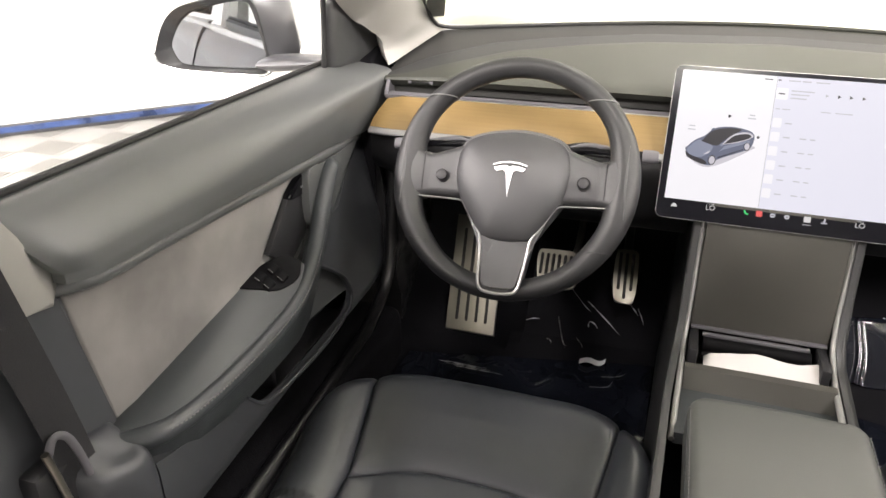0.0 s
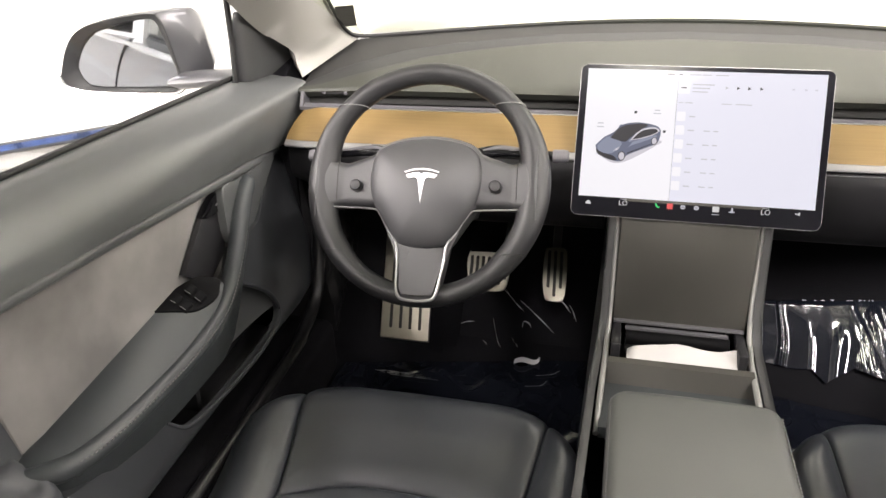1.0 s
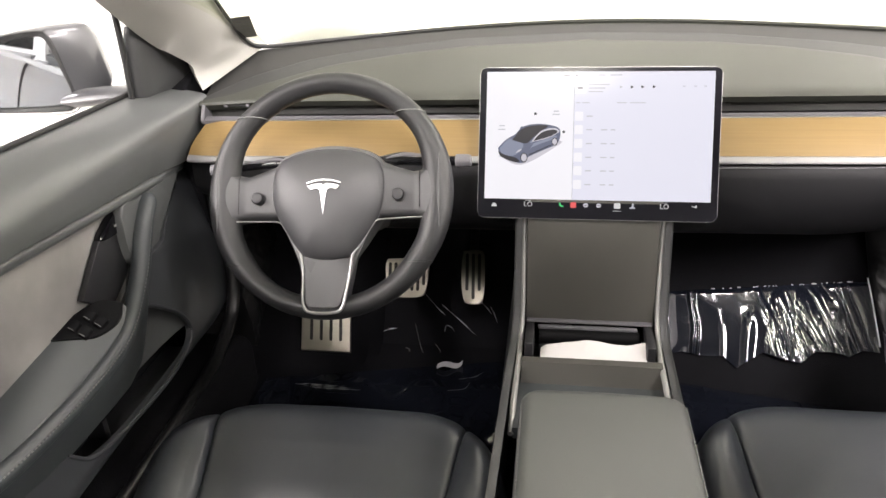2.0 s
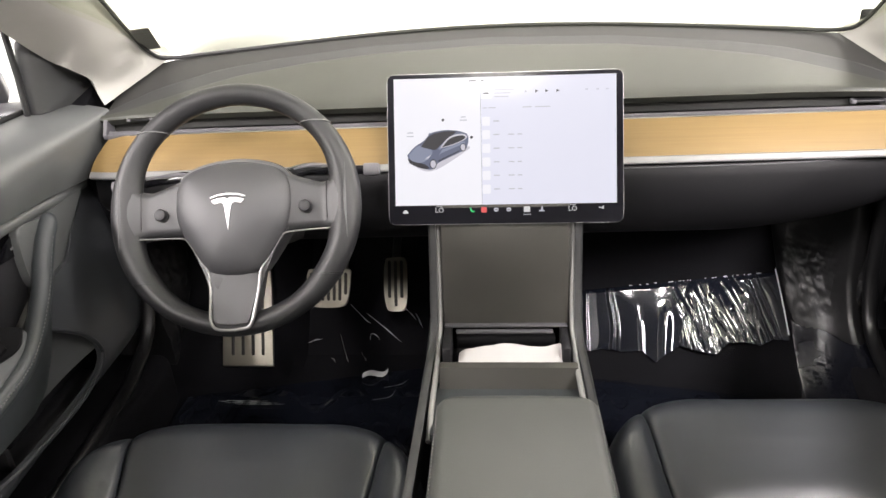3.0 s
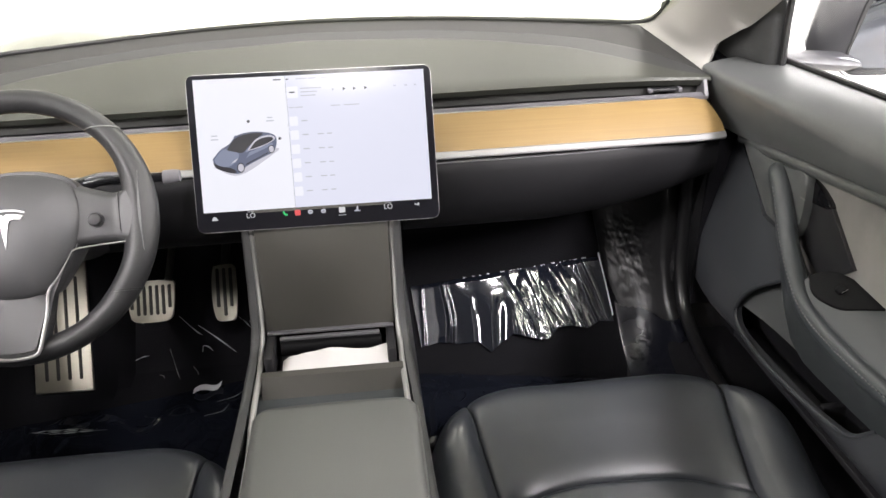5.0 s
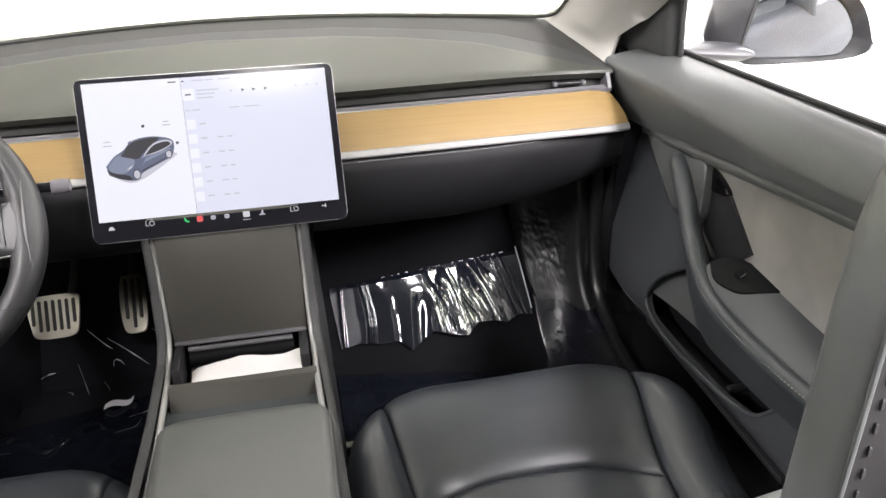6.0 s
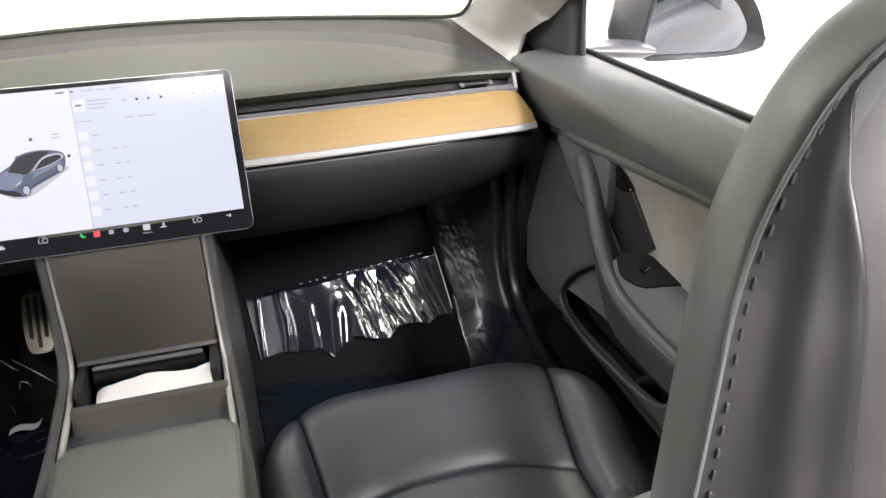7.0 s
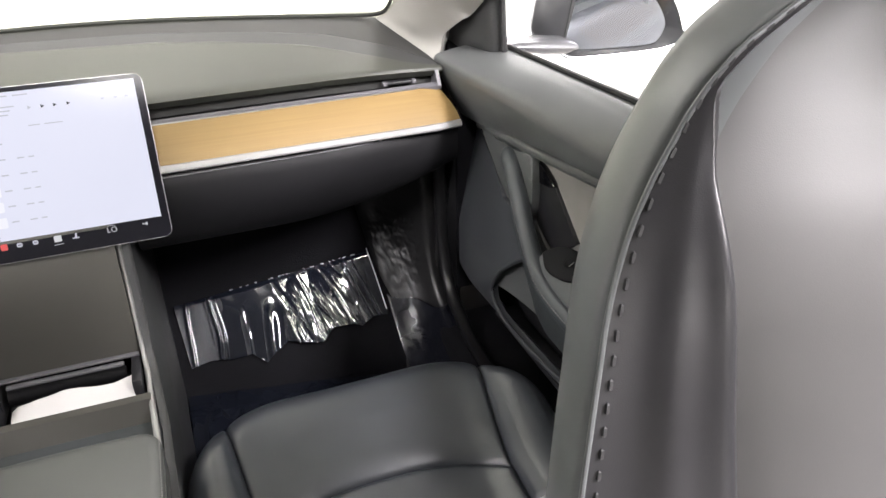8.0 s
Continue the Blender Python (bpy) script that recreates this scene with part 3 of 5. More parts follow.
def touchscreen():
    s = thing("touchscreen", "large landscape touchscreen with silver edge, switched on", "screen")
    part("housing", prism(rounded(0.363, 0.2335, 0.011), lambda a, b, c: screen_at(a, b, -c), 0.013, 0.0015), M_SCREENEDGE, s, "satin silver screen edge")
    part("bezel", prism(rounded(0.3612, 0.2317, 0.0102), lambda a, b, c: screen_at(a, b, 0.0012 - c), 0.004, 0), M_AR, s, "gloss black screen glass")
    part("mount", rbox(0, 0.035, 0.67, 0.09, 0.1, 0.07, 0.012), M_DARK, s)
    E = 0.93
    white, pale = glow("display_white", (0.93, 0.92, 0.99), E), glow("display_pale", (0.80, 0.80, 0.93), E)
    dark, mid = glow("display_dark_text", (0.07, 0.07, 0.09), 0.6), glow("display_grey_text", (0.62, 0.62, 0.7), 0.85)
    icon, green, red = glow("display_icon", (0.8, 0.8, 0.82), 0.8), glow("display_green", (0.05, 0.75, 0.2), 0.9), glow("display_red", (0.85, 0.1, 0.1), 0.9)
    body, body2, roof = glow("display_car_blue", (0.13, 0.15, 0.24), 0.8), glow("display_car_light", (0.27, 0.30, 0.42), 0.8), glow("display_car_dark", (0.02, 0.02, 0.03), 0.6)
    shade = glow("display_shadow_grey", (0.62, 0.6, 0.68), 0.9)

    def flat(name, pts, m, lift=1, parent=None, label=""):
        return part(name, prism(pts, lambda a, b, c: screen_at(a, b, 0.0014 + 0.00025 * lift - c), 0.0002, 0), m, parent or s, label)

    def bar(name, a, b, wd, h, m, lift=2, parent=None):
        h = h * 0.75
        return flat(name, [(a - wd / 2, b - h / 2), (a + wd / 2, b - h / 2), (a + wd / 2, b + h / 2), (a - wd / 2, b + h / 2)], m, lift, parent)

    left = flat("car_view", [(-0.1705, -0.0865), (-0.0355, -0.0865), (-0.0365, 0.1095), (-0.1705, 0.1095)], white, 1, None, "white display field with a car picture")
    right = flat("media_view", [(-0.0352, -0.0865), (0.1705, -0.0865), (0.1705, 0.1095), (-0.0362, 0.1095)], pale, 1, None, "pale lilac display field with a list")
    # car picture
    # shadow drawn under the car in the display picture; rims share its grey
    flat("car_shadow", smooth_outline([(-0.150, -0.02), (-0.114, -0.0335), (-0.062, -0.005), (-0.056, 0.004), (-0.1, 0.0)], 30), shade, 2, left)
    flat("car_body", smooth_outline([(-0.151, -0.008), (-0.139, 0.005), (-0.125, 0.0135), (-0.1125, 0.0255), (-0.0905, 0.0297), (-0.069, 0.0275), (-0.0575, 0.0225), (-0.0555, 0.013), (-0.059, 0.001), (-0.067, -0.0045), (-0.102, -0.0205), (-0.112, -0.0305), (-0.126, -0.029), (-0.145, -0.0215)], 60), body, 3, left)
    flat("car_hood", smooth_outline([(-0.148, -0.008), (-0.137, 0.004), (-0.127, 0.006), (-0.112, -0.002), (-0.118, -0.014), (-0.13, -0.02), (-0.145, -0.016)], 30), body2, 4, left)
    flat("car_glass", smooth_outline([(-0.1295, 0.0045), (-0.115, 0.0215), (-0.094, 0.0275), (-0.075, 0.0265), (-0.086, 0.018), (-0.099, 0.0065), (-0.108, -0.0005)], 40), roof, 5, left)
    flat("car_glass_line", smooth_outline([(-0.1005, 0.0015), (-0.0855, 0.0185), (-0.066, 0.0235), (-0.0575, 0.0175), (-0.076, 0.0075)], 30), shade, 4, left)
    flat("car_lower_front", smooth_outline([(-0.1505, -0.0125), (-0.14, -0.0185), (-0.124, -0.0225), (-0.117, -0.0285), (-0.126, -0.0295), (-0.1455, -0.0215)], 24), roof, 5, left)
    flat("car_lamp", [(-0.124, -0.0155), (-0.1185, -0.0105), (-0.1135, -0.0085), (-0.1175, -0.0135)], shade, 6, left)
    flat("car_sill", [(-0.1035, -0.0195), (-0.069, -0.003), (-0.0685, -0.0015), (-0.1025, -0.017)], roof, 6, left)
    flat("car_mirror", smooth_outline([(-0.102, 0.0015), (-0.0995, 0.0035), (-0.0975, 0.0015), (-0.1, -0.0005)], 12), body2, 7, left)
    flat("car_far_mirror", smooth_outline([(-0.118, 0.0225), (-0.1155, 0.0255), (-0.1125, 0.0245), (-0.1145, 0.021)], 12), body, 4, left)
    flat("car_side_glass", smooth_outline([(-0.097, 0.003), (-0.084, 0.0165), (-0.066, 0.021), (-0.0605, 0.0165), (-0.076, 0.009)], 30), roof, 5, left)
    flat("car_flank", [(-0.102, -0.01), (-0.096, 0.0), (-0.062, 0.012), (-0.0605, 0.009), (-0.098, -0.006)], body2, 6, left)
    for a, b, r in ((-0.1105, -0.0225, 0.0075), (-0.064, 0.0025, 0.0062)):
        flat("car_wheel", [(a + 0.75 * r * math.cos(q), b + r * math.sin(q)) for q in (2 * math.pi * i / 18 for i in range(18))], roof, 6, left)
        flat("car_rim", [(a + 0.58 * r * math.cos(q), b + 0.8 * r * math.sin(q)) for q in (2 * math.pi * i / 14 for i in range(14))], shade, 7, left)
    for a, b, wd in ((-0.063, 0.0492, 0.008), (-0.063, 0.0444, 0.011), (-0.1457, 0.0264, 0.009), (-0.1457, 0.0209, 0.011)):
        bar("caption_bar", a, b, wd, 0.0022, mid, 2, left)
    for a, b in ((-0.0946, 0.0452), (-0.0505, 0.0177)):
        flat("lock_icon", [(a + 0.0022 * math.cos(q), b + 0.0022 * math.sin(q)) for q in (2 * math.pi * i / 10 for i in range(10))], dark, 2, left)
    # list
    for b, w2 in ((0.0418, 0), (0.0212, 1), (0.0002, 1), (-0.0208, 1), (-0.0415, 1), (-0.0626, 1)):
        flat("list_thumb", [(-0.028 + p, b + q) for p, q in rounded(0.0125, 0.014, 0.002, 3)], white, 2, right)
        bar("list_title", -0.0122, b, 0.009, 0.0024, mid, 2, right)
        if w2:
            bar("list_note", 0.0105, b, 0.009, 0.0022, mid, 2, right)
            bar("list_note", 0.0235, b, 0.007, 0.0022, mid, 2, right)
    flat("cover_thumb", [(-0.027 + p, 0.0845 + q) for p, q in rounded(0.0165, 0.017, 0.002, 3)], white, 2, right)
    bar("cover_mark", -0.0275, 0.0845, 0.008, 0.0025, dark, 3, right)
    for b, wd in ((0.0897, 0.031), (0.0844, 0.025), (0.079, 0.022)):
        bar("track_bar", -0.015 + wd / 2, b, wd, 0.0022, mid, 2, right)
    for a, m in ((0.0336, pale), (0.0498, dark), (0.0652, dark), (0.082, dark)):
        flat("play_icon", [(a - 0.002, 0.0835), (a + 0.0025, 0.086), (a - 0.002, 0.0885)], mid if m is pale else m, 2, right)
    for a in (0.1258, 0.1425, 0.1567):
        bar("corner_icon", a, 0.0868, 0.004, 0.003, glow("display_faint", (0.66, 0.66, 0.78), 0.9), 2, right)
    for a, wd, m in ((-0.0299, 0.006, mid), (-0.0185, 0.011, mid), (0.0352, 0.014, mid), (0.0593, 0.023, mid)):
        bar("tab_bar", a, 0.0622, wd, 0.0018, m, 2, right)
    for a, wd in ((-0.048, 0.011), (-0.033, 0.004), (-0.0125, 0.016), (0.004, 0.012), (0.018, 0.003), (0.0265, 0.016)):
        bar("status_bar", a, 0.104, wd, 0.0022, dark if wd < 0.012 and a < -0.03 else mid, 3)
    # dock
    flat("dock_car", smooth_outline([(-0.1595, -0.0985), (-0.158, -0.0955), (-0.1565, -0.0935), (-0.1535, -0.0935), (-0.152, -0.0955), (-0.1505, -0.0985)], 18), icon, 2)
    flat("dock_phone", [(-0.0545, -0.0915), (-0.0525, -0.091), (-0.0515, -0.094), (-0.0495, -0.096), (-0.0475, -0.0955), (-0.048, -0.098), (-0.0515, -0.0975), (-0.054, -0.095)], green, 2)
    flat("dock_camera", [(-0.0327 + p, -0.0945 + q) for p, q in rounded(0.0085, 0.0085, 0.0015, 3)], red, 2)
    for a, m in ((-0.0138, mid), (0.0057, mid)):
        flat("dock_icon", [(a + p, -0.0945 + q) for p, q in rounded(0.007, 0.006, 0.0025, 4)], m, 2)
        bar("dock_icon_mark", a, -0.0945, 0.004, 0.0012, roof, 3)
    flat("dock_music", [(0.0336 + p, -0.0945 + q) for p, q in rounded(0.0095, 0.0085, 0.0015, 3)], icon, 2)
    bar("dock_underline", 0.0336, -0.1024, 0.012, 0.0009, icon)
    flat("dock_seat", [(0.052, -0.098), (0.061, -0.098), (0.0605, -0.0965), (0.058, -0.096), (0.058, -0.0905), (0.056, -0.0905), (0.055, -0.096), (0.052, -0.0965)], mid, 2)
    flat("dock_speaker", [(0.144, -0.0942), (0.147, -0.0942), (0.1505, -0.0905), (0.1505, -0.0962), (0.147, -0.0935), (0.144, -0.0918)], icon, 2)
    for a in (-0.102, 0.1035):
        bar("temperature_line", a, -0.0885, 0.009, 0.0008, icon)
        cu = bpy.data.curves.new("temperature", "FONT")
        cu.body, cu.size, cu.align_x, cu.align_y = "LO", 0.0105, "CENTER", "CENTER"
        o = new("temperature_source", cu)
        me = bpy.data.meshes.new_from_object(o.evaluated_get(bpy.context.evaluated_depsgraph_get()))
        bpy.data.objects.remove(o)
        me.materials.clear()
        me.materials.append(icon)
        for v in me.vertices:
            v.co = screen_at(a + v.co.x, -0.0945 + v.co.y, 0.0022)
        t = new("temperature_text", me)
        t.parent = s
    return s


touchscreen()


# ---- centre console ----
def console():
    c = thing("center_console", "dark grey centre console with silver edge trims", "console")
    part("front_panel", prism([(-0.1015, 0.0), (0.1015, 0.0), (0.1015, 0.2), (-0.1015, 0.2)], lambda a, b, w: Vector((a, -0.109 + 0.13 * b + w, 0.418 + b)), 0.012, 0.002), M_PANEL, c, "matt grey sliding bin lid")
    part("panel_edge", rbox(0, -0.11, 0.4165, 0.2, 0.012, 0.004, 0.001), M_GREYP, c)
    for sx in (-1, 1):
        side = [(0.03, 0.64), (-0.075, 0.63), (-0.098, 0.5), (-0.118, 0.43), (-0.145, 0.402), (-0.25, 0.374), (-0.8, 0.362), (-0.8, 0.1), (0.3, 0.1), (0.3, 0.5)]
        part("side_panel", prism(side, lambda a, b, w, sx=sx: Vector((sx * (0.1215 + 0.10 * max(0, min(0.16, 0.43 - b)) + 0.09 * max(0, -0.2 - a) * (a > -0.4) + 0.018 * (a <= -0.4) - w), a, b)), 0.012, 0.006, 3), M_CONSOLE, c)
        tr = spline([(sx * 0.1065, -0.065, 0.63), (sx * 0.1065, -0.087, 0.52), (sx * 0.107, -0.106, 0.445), (sx * 0.1075, -0.125, 0.412), (sx * 0.1085, -0.165, 0.392), (sx * 0.1105, -0.22, 0.381), (sx * 0.1125, -0.27, 0.370), (sx * 0.114, -0.32, 0.352)], 60)
        part("edge_trim", tube(tr, 0.0045, 0.006, 12), M_EDGE, c, "satin silver edge trim")
        part("bay_cheek", rbox(sx * 0.094, -0.14, 0.39, 0.014, 0.07, 0.046, 0.004), M_DARK, c)
        part("cheek_knob", tube([Vector((sx * 0.098, -0.14, 0.398)), Vector((sx * 0.086, -0.14, 0.398))], 0.006, 0.012, 12), M_DARK, c)
    part("tray_floor", rbox(0, -0.15, 0.352, 0.2, 0.12, 0.012, 0.003), M_BLACK, c)
    part("bay_strip", rbox(-0.002, -0.118, 0.4085, 0.158, 0.008, 0.006, 0.002), M_GREYP, c)
    roll = part("bay_roller", tube([Vector((-0.079, -0.125, 0.395)), Vector((0.079, -0.125, 0.395))], 0.011, 0.0125, 16), M_SWITCH, c, "black roller in the bay")
    part("bay_shelf", rbox(0, -0.12, 0.378, 0.16, 0.04, 0.012, 0.004), M_DARK, c)
    part("tray_lip", prism([(-0.183, 0.3935), (-0.196, 0.3925), (-0.213, 0.356), (-0.2, 0.35), (-0.183, 0.35)], lambda a, b, w: Vector((-0.1045 + w, a, b)), 0.214, 0.0), M_PANEL, c, "grey tray lip")
    part("bin_cover", prism([(-0.195, 0.362), (-0.32, 0.3645), (-0.32, 0.345), (-0.195, 0.345)], lambda a, b, w: Vector((-0.1115 + w, a, b)), 0.228, 0.0), M_ARM, c)
    XA, XB, YA, ZA = -0.1, 0.124, -0.301, 0.427

    def arm(u, v):
        y = YA - 0.48 * v
        f = min(1, 0.48 * v / 0.02)
        k = 0.022 * max(0, 1 - 0.48 * v / 0.03) ** 2.2
        x = XA + k + (XB - XA - 2 * k) * u
        e = min(1, (0.5 - abs(u - 0.5)) * (XB - XA) / 0.016)
        crown = 0.0025 * (1 - (2 * u - 1) ** 2)
        return (x, y, ZA + crown - 0.014 * (1 - math.sqrt(max(0, 1 - (1 - e) ** 2))) - 0.016 * (1 - math.sqrt(max(0, 1 - (1 - f) ** 2))))

    a = part("armrest", slab(arm, 90, 100, lambda p: (p.x, p.y, 0.366)), M_LEATHERG, c, "grey leatherette armrest lid", angle=60)
    for x, sx in ((XA, -1), (XB, 1)):
        part("side_seam", tube([Vector((x + sx * 0.0004, y, 0.4075)) for y in np.linspace(-0.335, -0.78, 20)], 0.001, 0.0016, 6), M_DARK, a)
        part("stitching", dashes([Vector((x - sx * 0.0024, y, 0.4225)) for y in np.linspace(-0.322, -0.78, 30)], 0.004, 0.0025, 0.0009), M_STITCH, a)
    return c


console()


def paper():
    crest = [(0, 0.384), (0.03, 0.392), (0.1, 0.3955), (0.25, 0.3985), (0.42, 0.4045), (0.55, 0.4035), (0.68, 0.3985), (0.8, 0.399), (0.93, 0.4035), (0.985, 0.4045), (1, 0.392)]

    def fn(u, v):
        x = -0.076 + 0.17 * u
        top = sum(interp(crest, u + q)[0] for q in (-0.03, -0.015, 0, 0.015, 0.03)) / 5 if u < 0.94 else interp(crest, u)[0]
        y = -0.181 + 0.034 * v
        return (x, y, 0.377 + (top - 0.377) * v ** 0.6 + 0.002 * noise.noise((x * 40, y * 50, 0)) * v)

    single("paper_sheet", slab(fn, 60, 14, lambda p: (p.x, p.y + 0.0006, p.z - 0.0006)), M_PAPER, "creased sheet of white paper in the console tray", "paper")


paper()


# ---- seats ----
def cushion(name, xc, YF, dz, label):
    s = thing(name, label, "seat", "front seats")
    LEN, HW, SEAM = 0.56, 0.29, 0.203
    out = 1 if xc > 0 else -1

    def seam(y):
        return SEAM - 0.03 * max(0, min(1, y / 0.22))

    def warp(x, y):
        a, k = abs(x), seam(y)
        wide = 0.285 if x * out > 0 else 0.268
        b = a * k / SEAM if a <= SEAM else k + (a - SEAM) / (HW - SEAM) * (wide - k)
        return b if x > 0 else -b

    def base(x, y):
        """Height of the seat face; x from its middle, y back from the front."""
        z = 0.378 - 0.4 * y
        q = max(0, min(y - 0.1, 0.16))
        z += 0.28 * (q * q / 0.32 + max(0, y - 0.26))
        z -= 0.10 * (1 - max(0, 1 - max(0, 1 - y / 0.075) ** 2.4) ** (1 / 2.4))
        a = abs(x)
        z += 0.020 * max(0, min(1, (a - 0.15) / 0.07)) ** 1.5 * max(0, min(1, (y - 0.02) / 0.25))
        t = max(0, (a - SEAM) / (HW - SEAM))
        r = max(0, (t - 0.3) / 0.7)
        z += 0.008 * math.sin(math.pi * min(1, t / 0.9)) * min(1, y / 0.1)
        z += 0.006 * max(0, 1 - (a / SEAM) ** 2) * max(0, 1 - abs(y - 0.1) / 0.1)
        z -= 0.12 * (1 - max(0, 1 - r ** 2.6) ** (1 / 2.6))
        return z + dz

    def front(x):
        return 0.115 * max(0, (abs(x) / HW - 0.35) / 0.65) ** 2.2

    def face(x0, x1, y0, y1):
        def fn(u, v):
            x = x0 + (x1 - x0) * u
            a = front(x) if y0 is None else y0(x)
            b = LEN if y1 is None else y1(x)
            y = a + (b - a) * v
            inner = [abs(x - q) for q in (x0, x1) if abs(abs(q) - SEAM) < 1e-6]
            e = min(inner + [1])
            f = min(([abs(y - a)] if y0 else []) + ([abs(b - y)] if y1 else []) + [1])
            g = min(e, f)
            pucker = 0.0003 * noise.noise((x * 120, y * 120, 6)) * max(0, 1 - g / 0.035)
            soft = 0.003 * noise.noise((x * 6 + xc * 7, y * 6, 2))
            dip = 0.005 * max(0, 1 - e / 0.03) ** 2 + 0.006 * max(0, 1 - e / 0.007) ** 2
            fall = 0.010 if y1 else 0.004
            dip = max(dip, fall * max(0, 1 - f / 0.035) ** 2 + 0.005 * max(0, 1 - f / 0.007) ** 2)
            return (xc + warp(x, y), YF - y, base(x, y - (front(x) if y < 0.3 else 0)) - dip + pucker + soft)
        return fn

    arc = lambda x: 0.188 + 0.050 * abs(x / SEAM) ** 3.5
    low = lambda p: (xc + (p.x - xc) * 0.93, p.y - 0.012, min(0.2, p.z - 0.05))
    part("front_panel", slab(face(-SEAM, SEAM, None, arc), 100, 60, low), M_LEATHER, s, angle=80)
    part("center_panel", slab(face(-SEAM, SEAM, arc, None), 90, 70, low), M_LEATHER, s, angle=80)
    part("bolster", slab(face(-HW, -SEAM, None, None), 48, 110, low), M_LEATHER, s, angle=80)
    part("bolster", slab(face(SEAM, HW, None, None), 48, 110, low), M_LEATHER, s, angle=80)
    part("seat_base", rbox(xc, YF - 0.33, 0.16, 0.44, 0.45, 0.14, 0.02), M_DARK, s)
    return s


cushion("driver_seat", -0.38, -0.226, -0.026, "black leatherette driver seat with sewn panels")
PS = cushion("passenger_seat", 0.396, -0.194, 0.0, "black leatherette passenger seat with upright backrest")


def backrest():
    # z, stitch x, stitch y, seam x, seam y
    rows = [(0.62, 0.372, -0.888, 0.475, -0.914), (0.70, 0.376, -0.884, 0.47, -0.908), (0.772, 0.384, -0.876, 0.462, -0.899), (0.825, 0.392, -0.868, 0.454, -0.894), (0.889, 0.403, -0.856, 0.450, -0.885), (0.935, 0.426, -0.846, 0.450, -0.862), (0.962, 0.452, -0.836, 0.4535, -0.839), (0.985, 0.482, -0.83, 0.486, -0.833), (1.005, 0.52, -0.826, 0.524, -0.829), (1.018, 0.56, -0.824, 0.564, -0.827)]
    XC = 0.60
    fronts, sides, backs, line, lip = [], [], [], [], []
    for z in np.linspace(0.62, 1.018, 80):
        k = max(0, min(1, (0.985 - z) / 0.04))
        near = [interp(rows, z + q * k) for q in (-0.03, -0.02, -0.01, 0, 0.01, 0.02, 0.03)]
        sx, sy, kx, ky = (sum(c) / len(near) for c in zip(*near))
        k = max(0.1, min(1, (1.03 - z) / 0.07)) ** 0.6
        line.append(Vector((sx + (kx - sx) * 0.09, sy + (ky - sy) * 0.09, z)))
        lip.append(Vector((sx - 0.0005, sy - 0.0002, z)))
        left = [(sx, sy), (sx - 0.002 * k, sy + 0.010), (sx - 0.001 * k, sy + 0.024), (sx + 0.003 * k, sy + 0.040), (sx + 0.014 * k, sy + 0.054), (sx + 0.035 * k, sy + 0.062)]
        right = [(2 * XC - x, y) for x, y in left[::-1]]
        fronts.append([Vector((x, y, z)) for x, y in left + right])
        dip = -0.011 * math.sin(math.pi * min(1, (z - 0.5) / 0.46))
        ridge = 0.007 * k * min(1, max(0, (0.94 - z) / 0.05))
        sides.append([Vector((sx + (kx - sx) * t + dip * (math.sin(math.pi * t ** 1.8) ** 2), sy + (ky - sy) * t + 0.5 * dip * math.sin(math.pi * t ** 1.8) ** 2 - ridge * math.exp(-((t - 0.93) / 0.10) ** 2), z)) for t in np.linspace(0.02, 0.99, 30)] + [Vector((kx + 0.02, sy + 0.01, z)), Vector((sx + 0.02, sy + 0.01, z))])
        bow = [(0, 0.016), (0.03, 0.011), (0.07, 0.005), (0.12, -0.001), (0.2, -0.008), (0.32, -0.014), (0.5, -0.018), (0.68, -0.014), (0.85, -0.006), (0.97, 0.004), (1, 0.012)]
        backs.append([Vector((kx + (2 * XC - 2 * kx) * t, ky + 1.15 * b * k, z)) for t, b in bow] + [Vector((2 * XC - kx, sy + 0.02, z)), Vector((kx, sy + 0.02, z))])
    # edge roll and cover are paler leatherette copies, light put into the colour
    br = part("backrest", loft(fronts), M_LEATHERB, PS, "leatherette backrest edge roll, paler with light painted in", angle=80)
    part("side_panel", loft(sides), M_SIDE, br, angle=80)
    part("back_panel", loft(backs), M_BACK, br, "seat back cover, paler with the light painted in", angle=80)
    part("piping", tube(lip, 0.0016, 0.0016, 8), M_LEATHERB, br)
    part("stitching", dashes([p + Vector((-0.0002, -0.0006, 0)) for p in line], 0.0072, 0.0062, 0.0013), M_THREAD, br)
    low = [[Vector((x, y, z)) for x, y in ((0.33 - w, -0.815), (0.345 - w, -0.79), (0.5, -0.77), (0.65, -0.79), (0.66, -0.9), (0.36 - w, -0.92), (0.335 - w, -0.88))] for z, w in ((0.25, 0.16), (0.42, 0.16), (0.56, 0.13), (0.62, 0.08), (0.655, 0.02), (0.66, -0.02))]
    part("lower_back", loft(low), M_LEATHERB, br, angle=80)
    part("shoulder_stitching", dashes(spline([(0.20, -0.82, 0.572), (0.26, -0.815, 0.632), (0.32, -0.81, 0.662), (0.40, -0.80, 0.672)], 20), 0.006, 0.0035, 0.0013), M_THREAD, br)


backrest()


